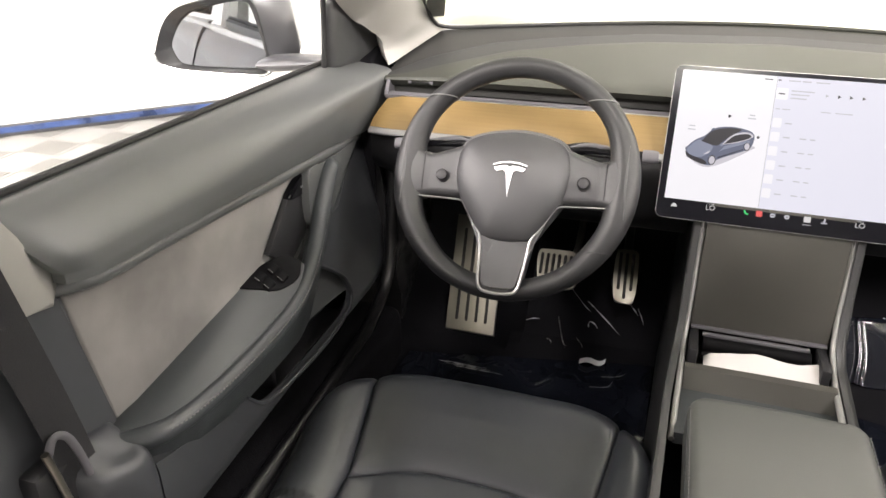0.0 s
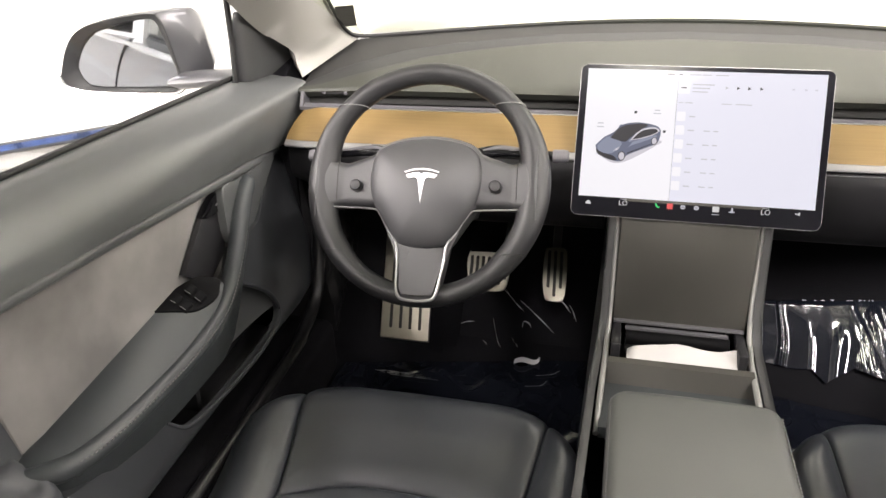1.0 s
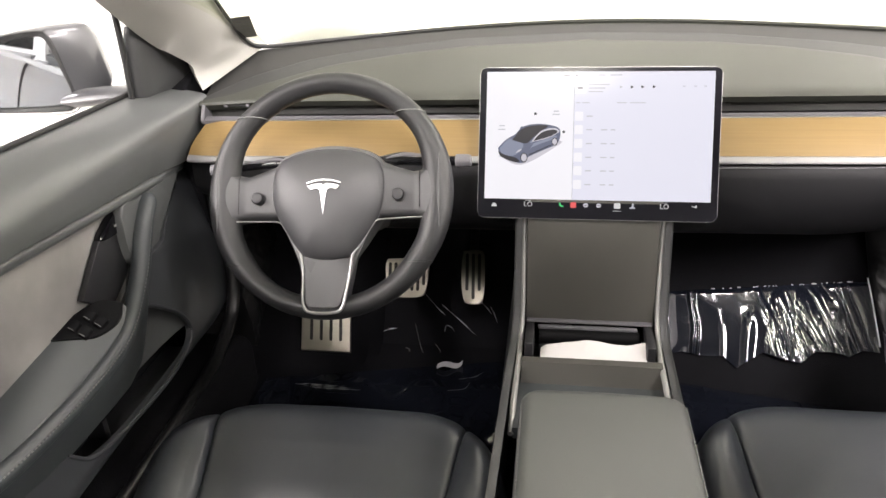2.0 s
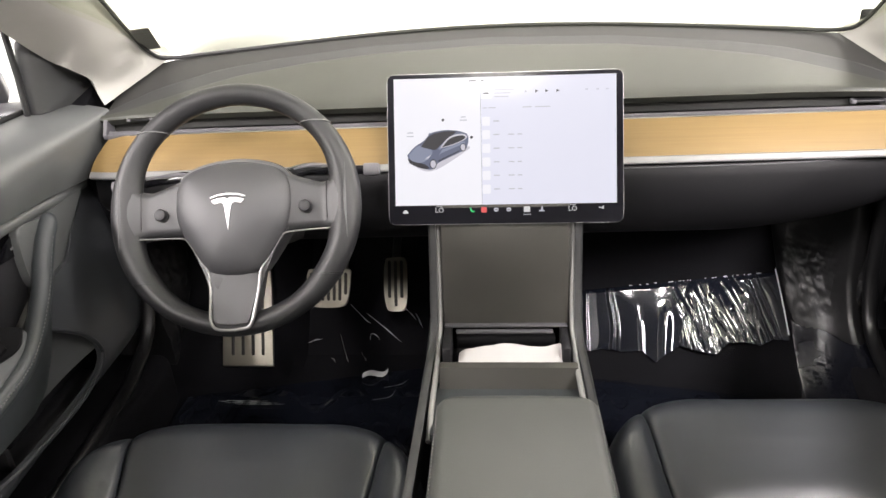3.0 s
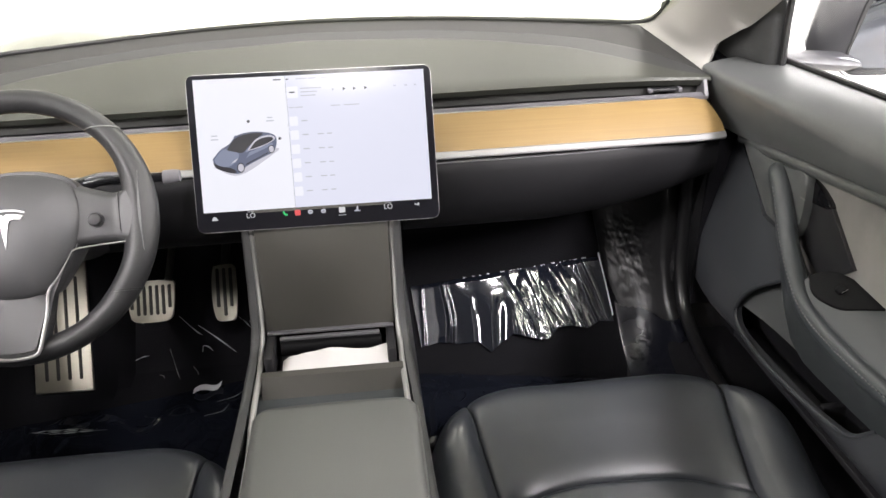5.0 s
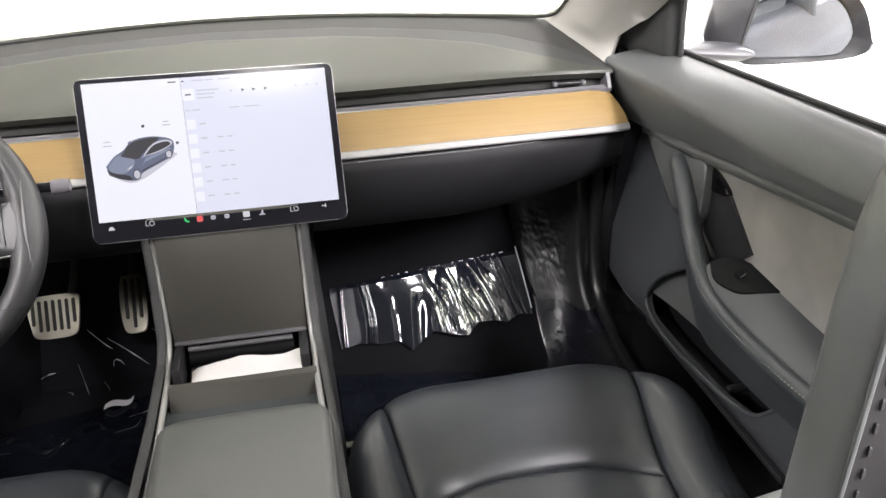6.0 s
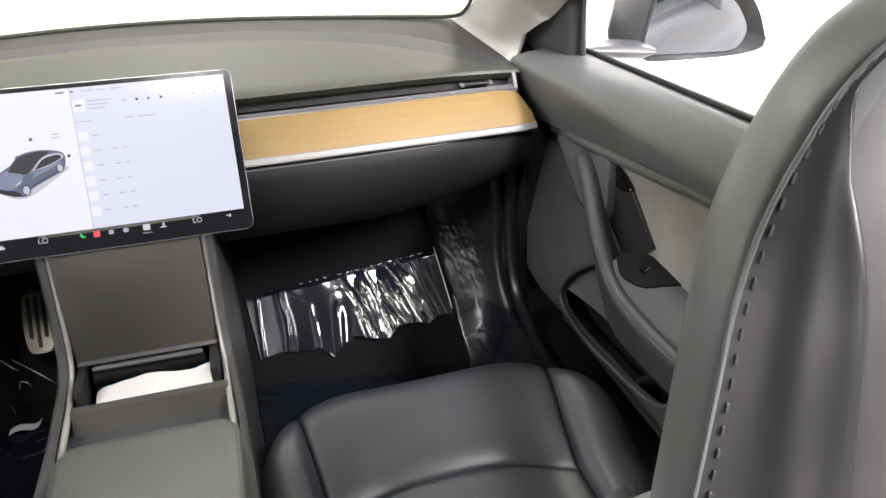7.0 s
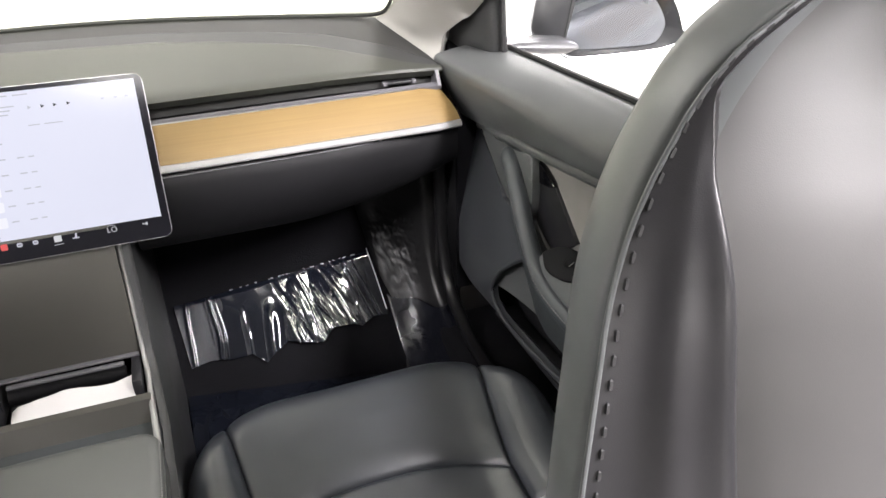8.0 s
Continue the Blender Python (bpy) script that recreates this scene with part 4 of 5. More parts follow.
# ---- doors ----
def door(sx):
    off, dz = -0.015, 0.010 * sx

    def fitted(w, y, z):
        """A point of the door; the passenger door sits a little further out below its sill."""
        k = min(1, max(0, (0.765 - z) / 0.1)) if sx > 0 else 0
        return Vector((sx * (w + 0.014 * k) + off, y, z + dz + 0.042 * k * max(0, -y - 0.03)))

    P = fitted

    d = thing("driver_door" if sx < 0 else "passenger_door", "dark grey car door with mottled suede insert and armrest", "car door", "front doors")
    sill = lambda y: 0.769 + 0.03 * max(0, -y)
    seam = lambda y: 0.65 + 0.078 * max(0, -y) - 0.01 * y * y
    # crease of the upper trim: back from the front, how far in, how far down
    fold = [(-0.062, 0.652, 0.10), (0.05, 0.668, 0.19), (0.15, 0.684, 0.30), (0.25, 0.698, 0.42), (0.4, 0.709, 0.55), (0.8, 0.711, 0.55)]
    YB = -0.675

    def upper(u, v):
        y = 0.062 + (-0.745 + 0.058 * min(1, v * 1.15) - 0.062) * u
        cw, cf = (sum(c) / 5 for c in zip(*[interp(fold, q - y) for q in (-0.06, -0.03, 0, 0.03, 0.06)]))
        top_z, low_z = sill(y), seam(y)
        cz = top_z - cf * (top_z - low_z)
        sw = 0.704 - 0.016 * max(0, (y + 0.1) / 0.16)
        soft = 0.03 + 0.14 * min(1, max(0, 0.1 - y) / 0.5)

        def side(t):
            t = max(0, min(1, t))
            if t < 0.5:
                q = t / 0.5
                mw, mz = 0.765 + (cw - 0.765) * 0.45, top_z - 0.10 * (top_z - cz) + 0.002
                return ((1 - q) ** 2 * 0.765 + 2 * q * (1 - q) * mw + q * q * cw, (1 - q) ** 2 * top_z + 2 * q * (1 - q) * mz + q * q * cz)
            q = (t - 0.5) / 0.5
            return (cw + (sw - cw) * q - 0.003 * math.sin(math.pi * q), cz + (low_z - cz) * q)

        k = min(1, v / soft, (1 - v) / soft)
        w, z = (sum(c) / 7 for c in zip(*[side(v + q * soft * k) for q in (-1, -0.66, -0.33, 0, 0.33, 0.66, 1)]))
        e = max(0, (u - 0.95) / 0.05)
        return P(w + 0.014 * e * e, y, z)

    part("upper_trim", slab(upper, 80, 50, lambda p: (sx * 0.785 + off, p.y, p.z - 0.004)), M_TRIM, d)
    part("window_seal", tube([P(0.7665, y, sill(y) + 0.003) for y in np.linspace(0.02, -0.76, 20)], 0.004, 0.0045, 8), M_SEAL, d)
    # rolled ledge under the upper trim
    part("ledge", tube(spline([P(0.712, 0.02, seam(0) - 0.0115), P(0.7125, -0.2, seam(-0.2) - 0.0115), P(0.717, -0.45, seam(-0.45) - 0.0115), P(0.720, YB + 0.05, seam(YB + 0.05) - 0.0115), P(0.732, YB + 0.008, seam(YB) - 0.0125), P(0.752, YB - 0.012, seam(YB) - 0.0135)], 60), 0.008, 0.0092, 16), M_TRIM, d)
    part("ledge_groove", tube(spline([P(0.7095, 0.02, seam(0) - 0.0012), P(0.710, -0.2, seam(-0.2) - 0.0012), P(0.7145, -0.45, seam(-0.45) - 0.0012), P(0.718, YB + 0.05, seam(YB + 0.05) - 0.0012), P(0.729, YB + 0.008, seam(YB) - 0.002)], 60), 0.0028, 0.0014, 8), M_SEAL, d)
    ins = [(0.02, 0.635), (-0.06, seam(-0.06) - 0.014), (-0.3, seam(-0.3) - 0.016), (-0.6, seam(-0.6) - 0.016), (-0.64, seam(-0.64) - 0.016), (YB, seam(YB) - 0.016), (YB + 0.03, 0.44), (-0.6, 0.44), (-0.2, 0.44), (-0.07, 0.52)]
    part("insert", prism(ins, lambda a, b, c: P(0.722 + 0.012 * math.sin(math.pi * min(1, -a / 0.7)) + 0.024 * max(0, (-a - 0.6) / 0.075) ** 2 + c, a, b), 0.02, 0.004), M_SUEDE, d, "mottled grey suede insert")
    corner = smooth_outline([(0.0, 0.638), (-0.02, 0.642), (-0.07, 0.6375), (-0.14, 0.640), (-0.19, 0.640), (-0.19, 0.55), (-0.13, 0.535), (-0.105, 0.548), (-0.075, 0.574), (-0.035, 0.608), (-0.003, 0.632)], 70)
    part("insert_front", prism(corner, lambda a, b, c: P(0.705 + c, a, b), 0.014, 0.0035, 3), M_TRIM, d, "smooth vinyl front corner of the insert")
    # lower bolster with the pocket rim
    rim = spline([(-0.225, 0.495, 0), (-0.18, 0.462, 0), (-0.14, 0.425, 0), (-0.118, 0.385, 0), (-0.135, 0.358, 0), (-0.2, 0.345, 0), (-0.3, 0.347, 0), (-0.39, 0.357, 0), (-0.44, 0.372, 0), (-0.478, 0.41, 0)], 40)
    low = [(q.x, q.y) for q in rim] + [(-0.54, 0.425), (-0.665, 0.455), (-0.665, 0.33), (-0.5, 0.30), (-0.3, 0.285), (-0.1, 0.275), (0.06, 0.276), (0.125, 0.32), (0.138, 0.44), (0.11, 0.56), (0.09, 0.66), (-0.03, 0.65), (-0.008, 0.628), (-0.108, 0.55), (-0.16, 0.545)]

    def lower(a, b, c):
        # bellied round the pocket, rolling under to the sill and back towards the hinge
        under = max(0, 0.352 - 0.03 * max(0, -a - 0.3) - b)
        return P(0.674 + 0.21 * max(0, b - 0.44) + 0.5 * under + 8 * under ** 2 + 0.10 * max(0, a + 0.02) + 0.6 * max(0, a - 0.03) ** 1.5 + c, a, b)

    part("lower_panel", skin(low, lower, 0.014), M_LOWER, d, angle=50)
    part("pocket_rim", tube([P(0.677 + 0.21 * max(0, q.y - 0.44), q.x, q.y) for q in rim], 0.004, 0.004, 8), M_LOWER, d)
    # black backing plate: paints the pocket's inner shade and blocks light leaks
    part("pocket", rbox(sx * 0.748 + off, -0.24, 0.345 + dz, 0.01, 0.90, 0.47, 0), M_CARPET, d)
    part("pocket_liner", slab(lambda u, v: P(0.684 + 0.21 * max(0, 0.09 - (0.14 + 0.03 * u) * v) + 0.04 * math.sin(math.pi / 2 * u), -0.115 - 0.22 * (0.4 * u + 0.6 * (1 - math.cos(math.pi / 2 * u))), 0.53 - (0.14 + 0.03 * u) * v), 24, 20, lambda p: (p.x, p.y + 0.005, p.z)), M_TRIM, d, "smooth grey liner in the door pocket")
    part("pocket_floor", rbox(sx * 0.73 + off, -0.3, 0.325 + dz, 0.05, 0.40, 0.01, 0.002), M_DARK, d)
    part("pocket_divider", rbox(sx * 0.73 + off, -0.35, 0.345 + dz, 0.04, 0.012, 0.04, 0.003), M_DARK, d)

    # one padded roll runs from the top of the pull handle along the armrest's inner edge
    edge = [(-0.14, 0.687, 0.620), (-0.165, 0.684, 0.592), (-0.197, 0.680, 0.553), (-0.23, 0.676, 0.524), (-0.262, 0.672, 0.503), (-0.30, 0.667, 0.489), (-0.35, 0.664, 0.482), (-0.43, 0.662, 0.479), (-0.52, 0.662, 0.481), (-0.59, 0.666, 0.484), (-0.63, 0.674, 0.487), (-0.655, 0.688, 0.491), (-0.672, 0.708, 0.494)]
    lane = [(-a, b, c) for a, b, c in edge]

    def top(y, w):
        """Height of the armrest pad between the insert and its inner roll."""
        u = max(0, (-0.245 - y) / 0.447)
        zo = 0.545 - 0.058 * u ** 1.1
        wi, zi = interp(lane, -y)
        t = max(0, min(1, (0.742 - w) / max(0.004, 0.732 - wi)))
        return zo + (zi + 0.0045 - zo) * t + 0.005 * math.sin(math.pi * t)

    foot = [(0.2, 0.47), (0.225, 0.44), (0.26, 0.41), (0.31, 0.40), (0.47, 0.405), (0.54, 0.408), (0.62, 0.412), (0.665, 0.42), (0.70, 0.43)]

    def pad(u, v):
        y = -0.262 - 0.414 * u
        wi, zi = interp(lane, -y)
        wo = interp([(0.262, 0.697), (0.288, 0.721), (0.32, 0.731), (0.40, 0.744)], -y)[0]
        ww = wo + (wi + 0.011 - wo) * v
        e = max(0, (u - 0.9) / 0.1)
        return P(ww, y, top(y, ww) - 0.008 * e * e)

    ar = part("armrest", slab(pad, 60, 24, lambda p: (p.x, p.y + 0.02 * min(1, max(0, (-0.62 - p.y) / 0.056)), p.z - 0.025)), M_ARM, d, "padded black vinyl armrest", angle=60)

    def flank(u, v):
        y = -0.212 - 0.46 * u
        wi, zi = interp(lane, -y)
        zl = interp(foot, -y)[0]
        return P(wi - 0.0032 + 0.018 * v ** 1.3, y, zi - 0.011 + (zl - zi + 0.011) * v)

    part("armrest_side", slab(flank, 60, 20, lambda p: (p.x + sx * 0.012, p.y, p.z)), M_ARM, ar, angle=60)
    roll = [(0.012, 0.720, -0.112, 0.614), (0, 0.702, -0.120, 0.628)] + [(1, w + 0.0105, y - 0.004, z - 0.0095) for y, w, z in edge]
    roll = spline([P(w, y, z) for _, w, y, z in roll], 110)
    pu = part("pull_handle", tube(roll, 0.0152, 0.0148, 20, taper=lambda t: 0.78 + 0.22 * min(1, t / 0.1) - 0.25 * max(0, t - 0.9) / 0.1), M_ARM, d, "padded vinyl pull handle running into the armrest edge", angle=60)
    line = spline([P(w - 0.0034, y - 0.002, z - 0.0030) for y, w, z in edge[:-1]], 120)
    part("stitching", dashes(line, 0.0045, 0.002, 0.001), M_STITCH, pu)
    part("stitch_groove", tube([p + Vector((sx * 0.0012, 0, -0.0028)) for p in line], 0.0011, 0.0011, 6), M_SWITCH, pu)
    # door release plate and its recess
    part("release_plate", prism(smooth_outline([(-0.13, 0.630), (-0.165, 0.637), (-0.205, 0.632), (-0.240, 0.612), (-0.205, 0.605), (-0.165, 0.607)], 30), lambda a, b, c: P(0.717 + c, a, b), 0.012, 0.003), M_GLOSS, d, "gloss black door release plate")
    part("release_mark", rbox(sx * 0.7162 + off, -0.195, 0.618 + dz, 0.001, 0.012, 0.003, 0), M_STITCH, d)
    # recess plate painted black for the shade behind the pull handle
    part("pull_recess", prism([(-0.165, 0.60), (-0.236, 0.614), (-0.31, 0.548), (-0.25, 0.50), (-0.19, 0.53)], lambda a, b, c: P(0.7195 + c, a, b), 0.01, 0.003), M_DARK, d)
    sw = part("switch_panel", prism(smooth_outline([(-0.262, 0.692), (-0.272, 0.708), (-0.288, 0.720), (-0.32, 0.729), (-0.36, 0.735), (-0.384, 0.737), (-0.376, 0.724), (-0.36, 0.709), (-0.34, 0.694), (-0.312, 0.687), (-0.285, 0.685)], 60), lambda a, b, c: P(b, a, top(a, b) + 0.0028 - c), 0.012, 0.0015), M_SWITCH, d, "black window switch panel")
    for i in range(2 if sx < 0 else 1):
        for j in range(2 if sx < 0 else 1):
            a, b = -0.312 - 0.03 * i, (0.699 if sx < 0 else 0.708) + 0.0145 * j + 0.006 * i
            keys = [(p + a, q + b) for p, q in (rounded(0.022, 0.0115, 0.0035, 4) if sx < 0 else rounded(0.016, 0.010, 0.0045, 4))]
            k = part("switch", prism(keys, lambda p, q, c: P(q, p, top(p, q) + (0.0052 if sx < 0 else 0.004) - 0.1 * max(0, p - a) - c), 0.008, 0.0015), M_SWITCH, sw)
            part("switch_mark", prism([(a - 0.0095, b - 0.004), (a - 0.0085, b - 0.004), (a - 0.0085, b + 0.0035), (a - 0.0095, b + 0.0035)], lambda p, q, c: P(q, p, top(p, q) + 0.0056 - c), 0.0006), M_STITCH, k)
    part("outer_skin", slab(lambda u, v: P(0.785 + 0.105 * min(1, v / 0.4) ** 0.55, 0.12 - 1.05 * u, 0.748 + 0.022 * u - 0.7 * v), 10, 30, lambda p: (p.x - sx * 0.012, p.y, p.z)), M_PAINT, d, "grey painted outer door skin")
    sail = smooth_outline([(-0.012, 0.758), (0.05, 0.752), (0.13, 0.742), (0.2, 0.728), (0.215, 0.758), (0.16, 0.797), (0.09, 0.823), (0.03, 0.853), (-0.012, 0.885), (-0.02, 0.83)], 60)
    part("mirror_sail", dome(sail, lambda a, b, c: P(0.752 - c - 0.10 * max(0, b - 0.77) - 0.26 * max(0, a - 0.02), a, b), [(1.0, 0), (1.0, 0.006), (0.97, 0.014), (0.9, 0.020), (0.7, 0.025), (0.3, 0.027)]), M_CONSOLE, d, "dark grey mirror corner trim", 60)
    part("window_post", tube([P(0.752, -0.018, 0.768), P(0.745, -0.024, 0.83), P(0.732, -0.045, 0.92), P(0.70, -0.12, 1.0)], 0.005, 0.007, 8), M_SEAL, d)
    g = part("window_glass", slab(lambda u, v: P(0.772 - 0.12 * v, 0.01 - 0.8 * u, 0.765 + 0.42 * v), 2, 2, lambda p: (p.x + sx * 0.004, p.y, p.z)), M_SIDEGLASS, d, "clear side window glass")
    g.visible_shadow = False
    # exterior mirror
    P = lambda w, y, z: Vector((sx * w + off, y, z + dz))
    m = thing("side_mirror", "grey exterior side mirror with silver lower edge", "mirror", "side mirrors")
    face = smooth_outline([(1.083, 0.775), (1.069, 0.814), (1.054, 0.84), (1.036, 0.855), (1.008, 0.865), (0.964, 0.873), (0.921, 0.876), (0.909, 0.869), (0.901, 0.845), (0.893, 0.795), (0.889, 0.766), (0.888, 0.745), (0.897, 0.736), (0.918, 0.733), (1.004, 0.740), (1.055, 0.748), (1.077, 0.758)], 140)
    glass = smooth_outline([(1.054, 0.784), (1.05, 0.801), (1.036, 0.827), (1.018, 0.844), (1.0, 0.851), (0.957, 0.862), (0.929, 0.864), (0.918, 0.858), (0.911, 0.837), (0.904, 0.802), (0.898, 0.768), (0.899, 0.75), (0.909, 0.745), (0.968, 0.747), (1.03, 0.753), (1.046, 0.764)], 140)
    cx, cz = 0.98, 0.805
    turn = lambda a: 0.40 * (a - cx)

    def ring(k, shift, y, kz=None, up=0.0):
        return [P(cx + (a - cx) * k + shift, y - turn(a) * (1 - 4 * max(0, y)), cz + up + (b - cz) * (kz or k)) for a, b in face]

    part("housing", loft([ring(0.96, 0, 0.012), ring(0.985, 0, 0.0), ring(1.0, 0, 0.003), ring(1.01, -0.006, 0.02, 1.0, 0.002), ring(1.0, -0.017, 0.055, 0.94, 0.006), ring(0.93, -0.027, 0.09, 0.86, 0.008), ring(0.78, -0.034, 0.115, 0.72, 0.008), ring(0.5, -0.038, 0.13, 0.45, 0.008), ring(0.2, -0.04, 0.135, 0.15, 0.008)]), M_PAINT, m, angle=60)
    rim2 = lambda k, y: [P(cx - 0.005 + (a - cx + 0.005) * k, y - turn(a), cz + (b - cz) * k) for a, b in glass]
    part("bezel", loft([ring(0.96, 0, 0.014), ring(0.985, 0, 0.001), ring(0.972, 0, -0.003), rim2(1.04, 0.0), rim2(1.01, 0.004), rim2(0.985, 0.014)]), M_DARK, m)
    part("mirror_glass", prism(glass, lambda a, b, c: P(a, 0.0065 + c - (0.43 if sx < 0 else 0.445) * (a - cx) + (0.06 if sx < 0 else 0.042) * (b - cz), b), 0.003, 0.001), M_MIRROR, m, "mirror glass reflecting the car side")
    part("lower_edge", tube([P(q.x, -0.001 - turn(q.x), q.z) for q in spline([(0.889, 0, 0.764), (0.8865, 0, 0.746), (0.895, 0, 0.735), (0.918, 0, 0.7315), (1.004, 0, 0.7385), (1.055, 0, 0.7465), (1.077, 0, 0.757), (1.084, 0, 0.775)], 50)], 0.0028, 0.003, 8), M_CHROME, m, "silver lower edge")
    part("mirror_foot", loft([[P(w, 0.045 + 0.03 * math.cos(q), z + h * math.sin(q)) for q in (2 * math.pi * i / 16 for i in range(16))] for w, z, h in ((0.76, 0.765, 0.009), (0.8, 0.763, 0.012), (0.85, 0.757, 0.016), (0.89, 0.753, 0.016), (0.91, 0.752, 0.008))]), M_PAINT, m)
    return d


door(-1)
door(1)


# ---- pillars, windscreen, roof, bonnet ----
def shell():
    off = -0.015
    for sx in (-1, 1):
        P = lambda w, y, z: Vector((sx * w + off, y, z))
        inner = [P(0.600, 0.232, 0.798), P(0.614, 0.19, 0.816), P(0.612, 0.12, 0.855), P(0.582, -0.06, 0.968), P(0.545, -0.4, 1.13), P(0.52, -0.7, 1.21)]
        outer = [P(0.662, 0.060, 0.752), P(0.672, 0.064, 0.775), P(0.674, 0.056, 0.798), P(0.690, 0.02, 0.826), P(0.714, -0.02, 0.862), P(0.675, -0.42, 1.10), P(0.64, -0.7, 1.18)]
        a, b = spline(inner, 30), spline(outer, 30)

        def fn(u, v):
            i = round(u * 30)
            p = a[i].lerp(b[i], v)
            return p + Vector((-sx * 0.016, -0.016, 0.0)) * math.sin(math.pi * v) * min(1, u * 3)

        single("a_pillar_trim", slab(fn, 30, 20, lambda p: (p.x + sx * 0.03, p.y + 0.04, p.z + 0.01)), M_PILLAR, "light grey fabric covered windscreen pillar", "pillar trim", "pillar trims", "structure")
        # black filler added in the gap so outside light does not leak in
        single("cowl_side", prism([(0.055, 0.30), (0.055, 0.757), (0.1, 0.775), (0.2, 0.80), (0.36, 0.82), (0.36, 0.30)], lambda y, z, c: P(0.694 + c, y, z), 0.09, 0.006), M_CARPET, "black filler closing the dashboard end against stray light", "cowl", kind="structure")
        up = [(-0.675, 0.69), (-0.69, 0.66), (-0.735, 0.672), (-0.95, 0.70), (-0.95, 1.18), (-0.86, 1.18), (-0.79, 0.9), (-0.755, 0.79), (-0.72, 0.755), (-0.695, 0.725)]
        single("b_pillar_upper", prism(up, lambda y, z, c: P(0.735 - 0.25 * max(0, z - 0.72) + c, y, z), 0.03, 0.008, 3), M_PILLAR, "light grey upper centre pillar trim", "pillar trim", "pillar trims", "structure")
        lowp = [(-0.672, 0.685), (-0.666, 0.60), (-0.648, 0.47), (-0.64, 0.44), (-0.64, 0.38), (-0.64, 0.1), (-1.0, 0.1), (-1.0, 0.68), (-0.76, 0.684), (-0.72, 0.66)]
        single("b_pillar_lower", prism(lowp, lambda y, z, c: P(0.744 - 0.06 * max(0, 0.5 - z) ** 0.5 + c, y, z), 0.04, 0.01, 3), M_LOWER, "dark grey lower centre pillar trim", "pillar trim", "pillar trims", "structure")
        outline = smooth_outline([(0.745, -0.652), (0.705, -0.657), (0.679, -0.664), (0.669, -0.682), (0.672, -0.714), (0.69, -0.745), (0.745, -0.752)], 44)
        single("pillar_foot", loft([[P(0.71 + (w - 0.71) * k, -0.70 + (y + 0.70) * k, z + t * (0.3 * (w - 0.70) - 0.12 * (y + 0.68))) for w, y in outline] for z, k, t in ((0.1, 1.04, 0), (0.3, 1.03, 0), (0.40, 1.01, 0.5), (0.44, 1.0, 1), (0.462, 0.97, 1), (0.474, 0.91, 1), (0.481, 0.80, 1), (0.484, 0.6, 1), (0.485, 0.3, 1))]), M_LOWER, "dark grey foot of the centre pillar", "pillar trim", "pillar trims", "structure", angle=60)
        # out of view; wide enough to stop light entering beside the roof glass
        single("roof_rail", tube([P(0.60, -0.65, 1.20), P(0.60, -1.5, 1.225), P(0.58, -2.3, 1.15), P(0.56, -3.0, 0.9)], 0.075, 0.03, 16), M_PILLAR, "light grey roof rail out of view, widened to block light", "headliner", kind="structure")
        single("rear_body_side", slab(lambda u, v: P(0.785 + 0.105 * min(1, v / 0.4) ** 0.55, -0.94 - 2.1 * u, 0.77 - 0.7 * v), 6, 30, lambda p: (p.x - sx * 0.012, p.y, p.z)), M_PAINT, "grey painted rear body side", "car body", kind="structure")
        single("belt_molding", tube([P(0.797, 0.0, 0.733), P(0.797, -0.8, 0.752), P(0.795, -1.8, 0.775), P(0.79, -2.9, 0.79)], 0.007, 0.010, 8), M_CHROME, "satin chrome window molding along the body side", "molding", kind="structure")
        g = single("rear_side_glass", slab(lambda u, v: P(0.775 - 0.12 * v, -0.96 - 1.9 * u, 0.785 + 0.4 * v), 2, 2, lambda p: (p.x + sx * 0.004, p.y, p.z)), M_ROOFGLASS, "tinted rear side window glass", "window", kind="structure")
        g.visible_shadow = False
        single("front_fender", slab(lambda u, v: P(0.45 + 0.45 * v, 0.36 + 1.4 * u, 0.704 - 0.42 * (u - 0.36) ** 2 - 0.5 * (v - 0.7) ** 2 * (1.6 if v > 0.7 else 0.75)), 24, 24, lambda p: (p.x, p.y, p.z - 0.02)), M_PAINT, "grey painted front fender seen through the windscreen", "car body", kind="structure")

    def ws(u, v):
        x = -0.66 + 1.29 * u
        return (x * (1 - 0.14 * v), ws_y(x) + 0.012 - 1.0 * v, 0.80 + 0.44 * v)

    w = single("windscreen", slab(ws, 16, 6, lambda p: (p.x, p.y + 0.003, p.z + 0.004)), M_GLASS, "clear slightly green windscreen glass", "windscreen", kind="structure")
    w.visible_shadow = False
    run = [Vector((x, ws_y(x) + 0.006, pad_z(ws_y(x) + 0.006) - 0.001 + TILT * x + 0.012 * min(1, abs(x + 0.015) / 0.6) ** 4)) for x in np.linspace(-0.602, 0.572, 30)]
    up = lambda sx: [Vector((sx * w + off, y, z + TILT * sx * w)) for w, y, z in ((0.545, -0.23, 1.05), (0.575, -0.07, 0.97), (0.598, 0.05, 0.897), (0.610, 0.13, 0.846), (0.613, 0.17, 0.823), (0.609, 0.198, 0.809))]
    single("windscreen_frit", tube(spline(up(-1) + run + up(1)[::-1], 200), 0.0032, 0.0036, 8), M_SEAL, "black printed edge round the windscreen glass", "windscreen edge", kind="structure")
    single("hood", slab(lambda u, v: (-0.47 + 0.92 * u, 0.36 + 1.5 * v, 0.655 - 0.22 * v), 10, 10, lambda p: (p.x, p.y, p.z - 0.02)), M_PAINT, "grey painted front hood", "car body", kind="structure")
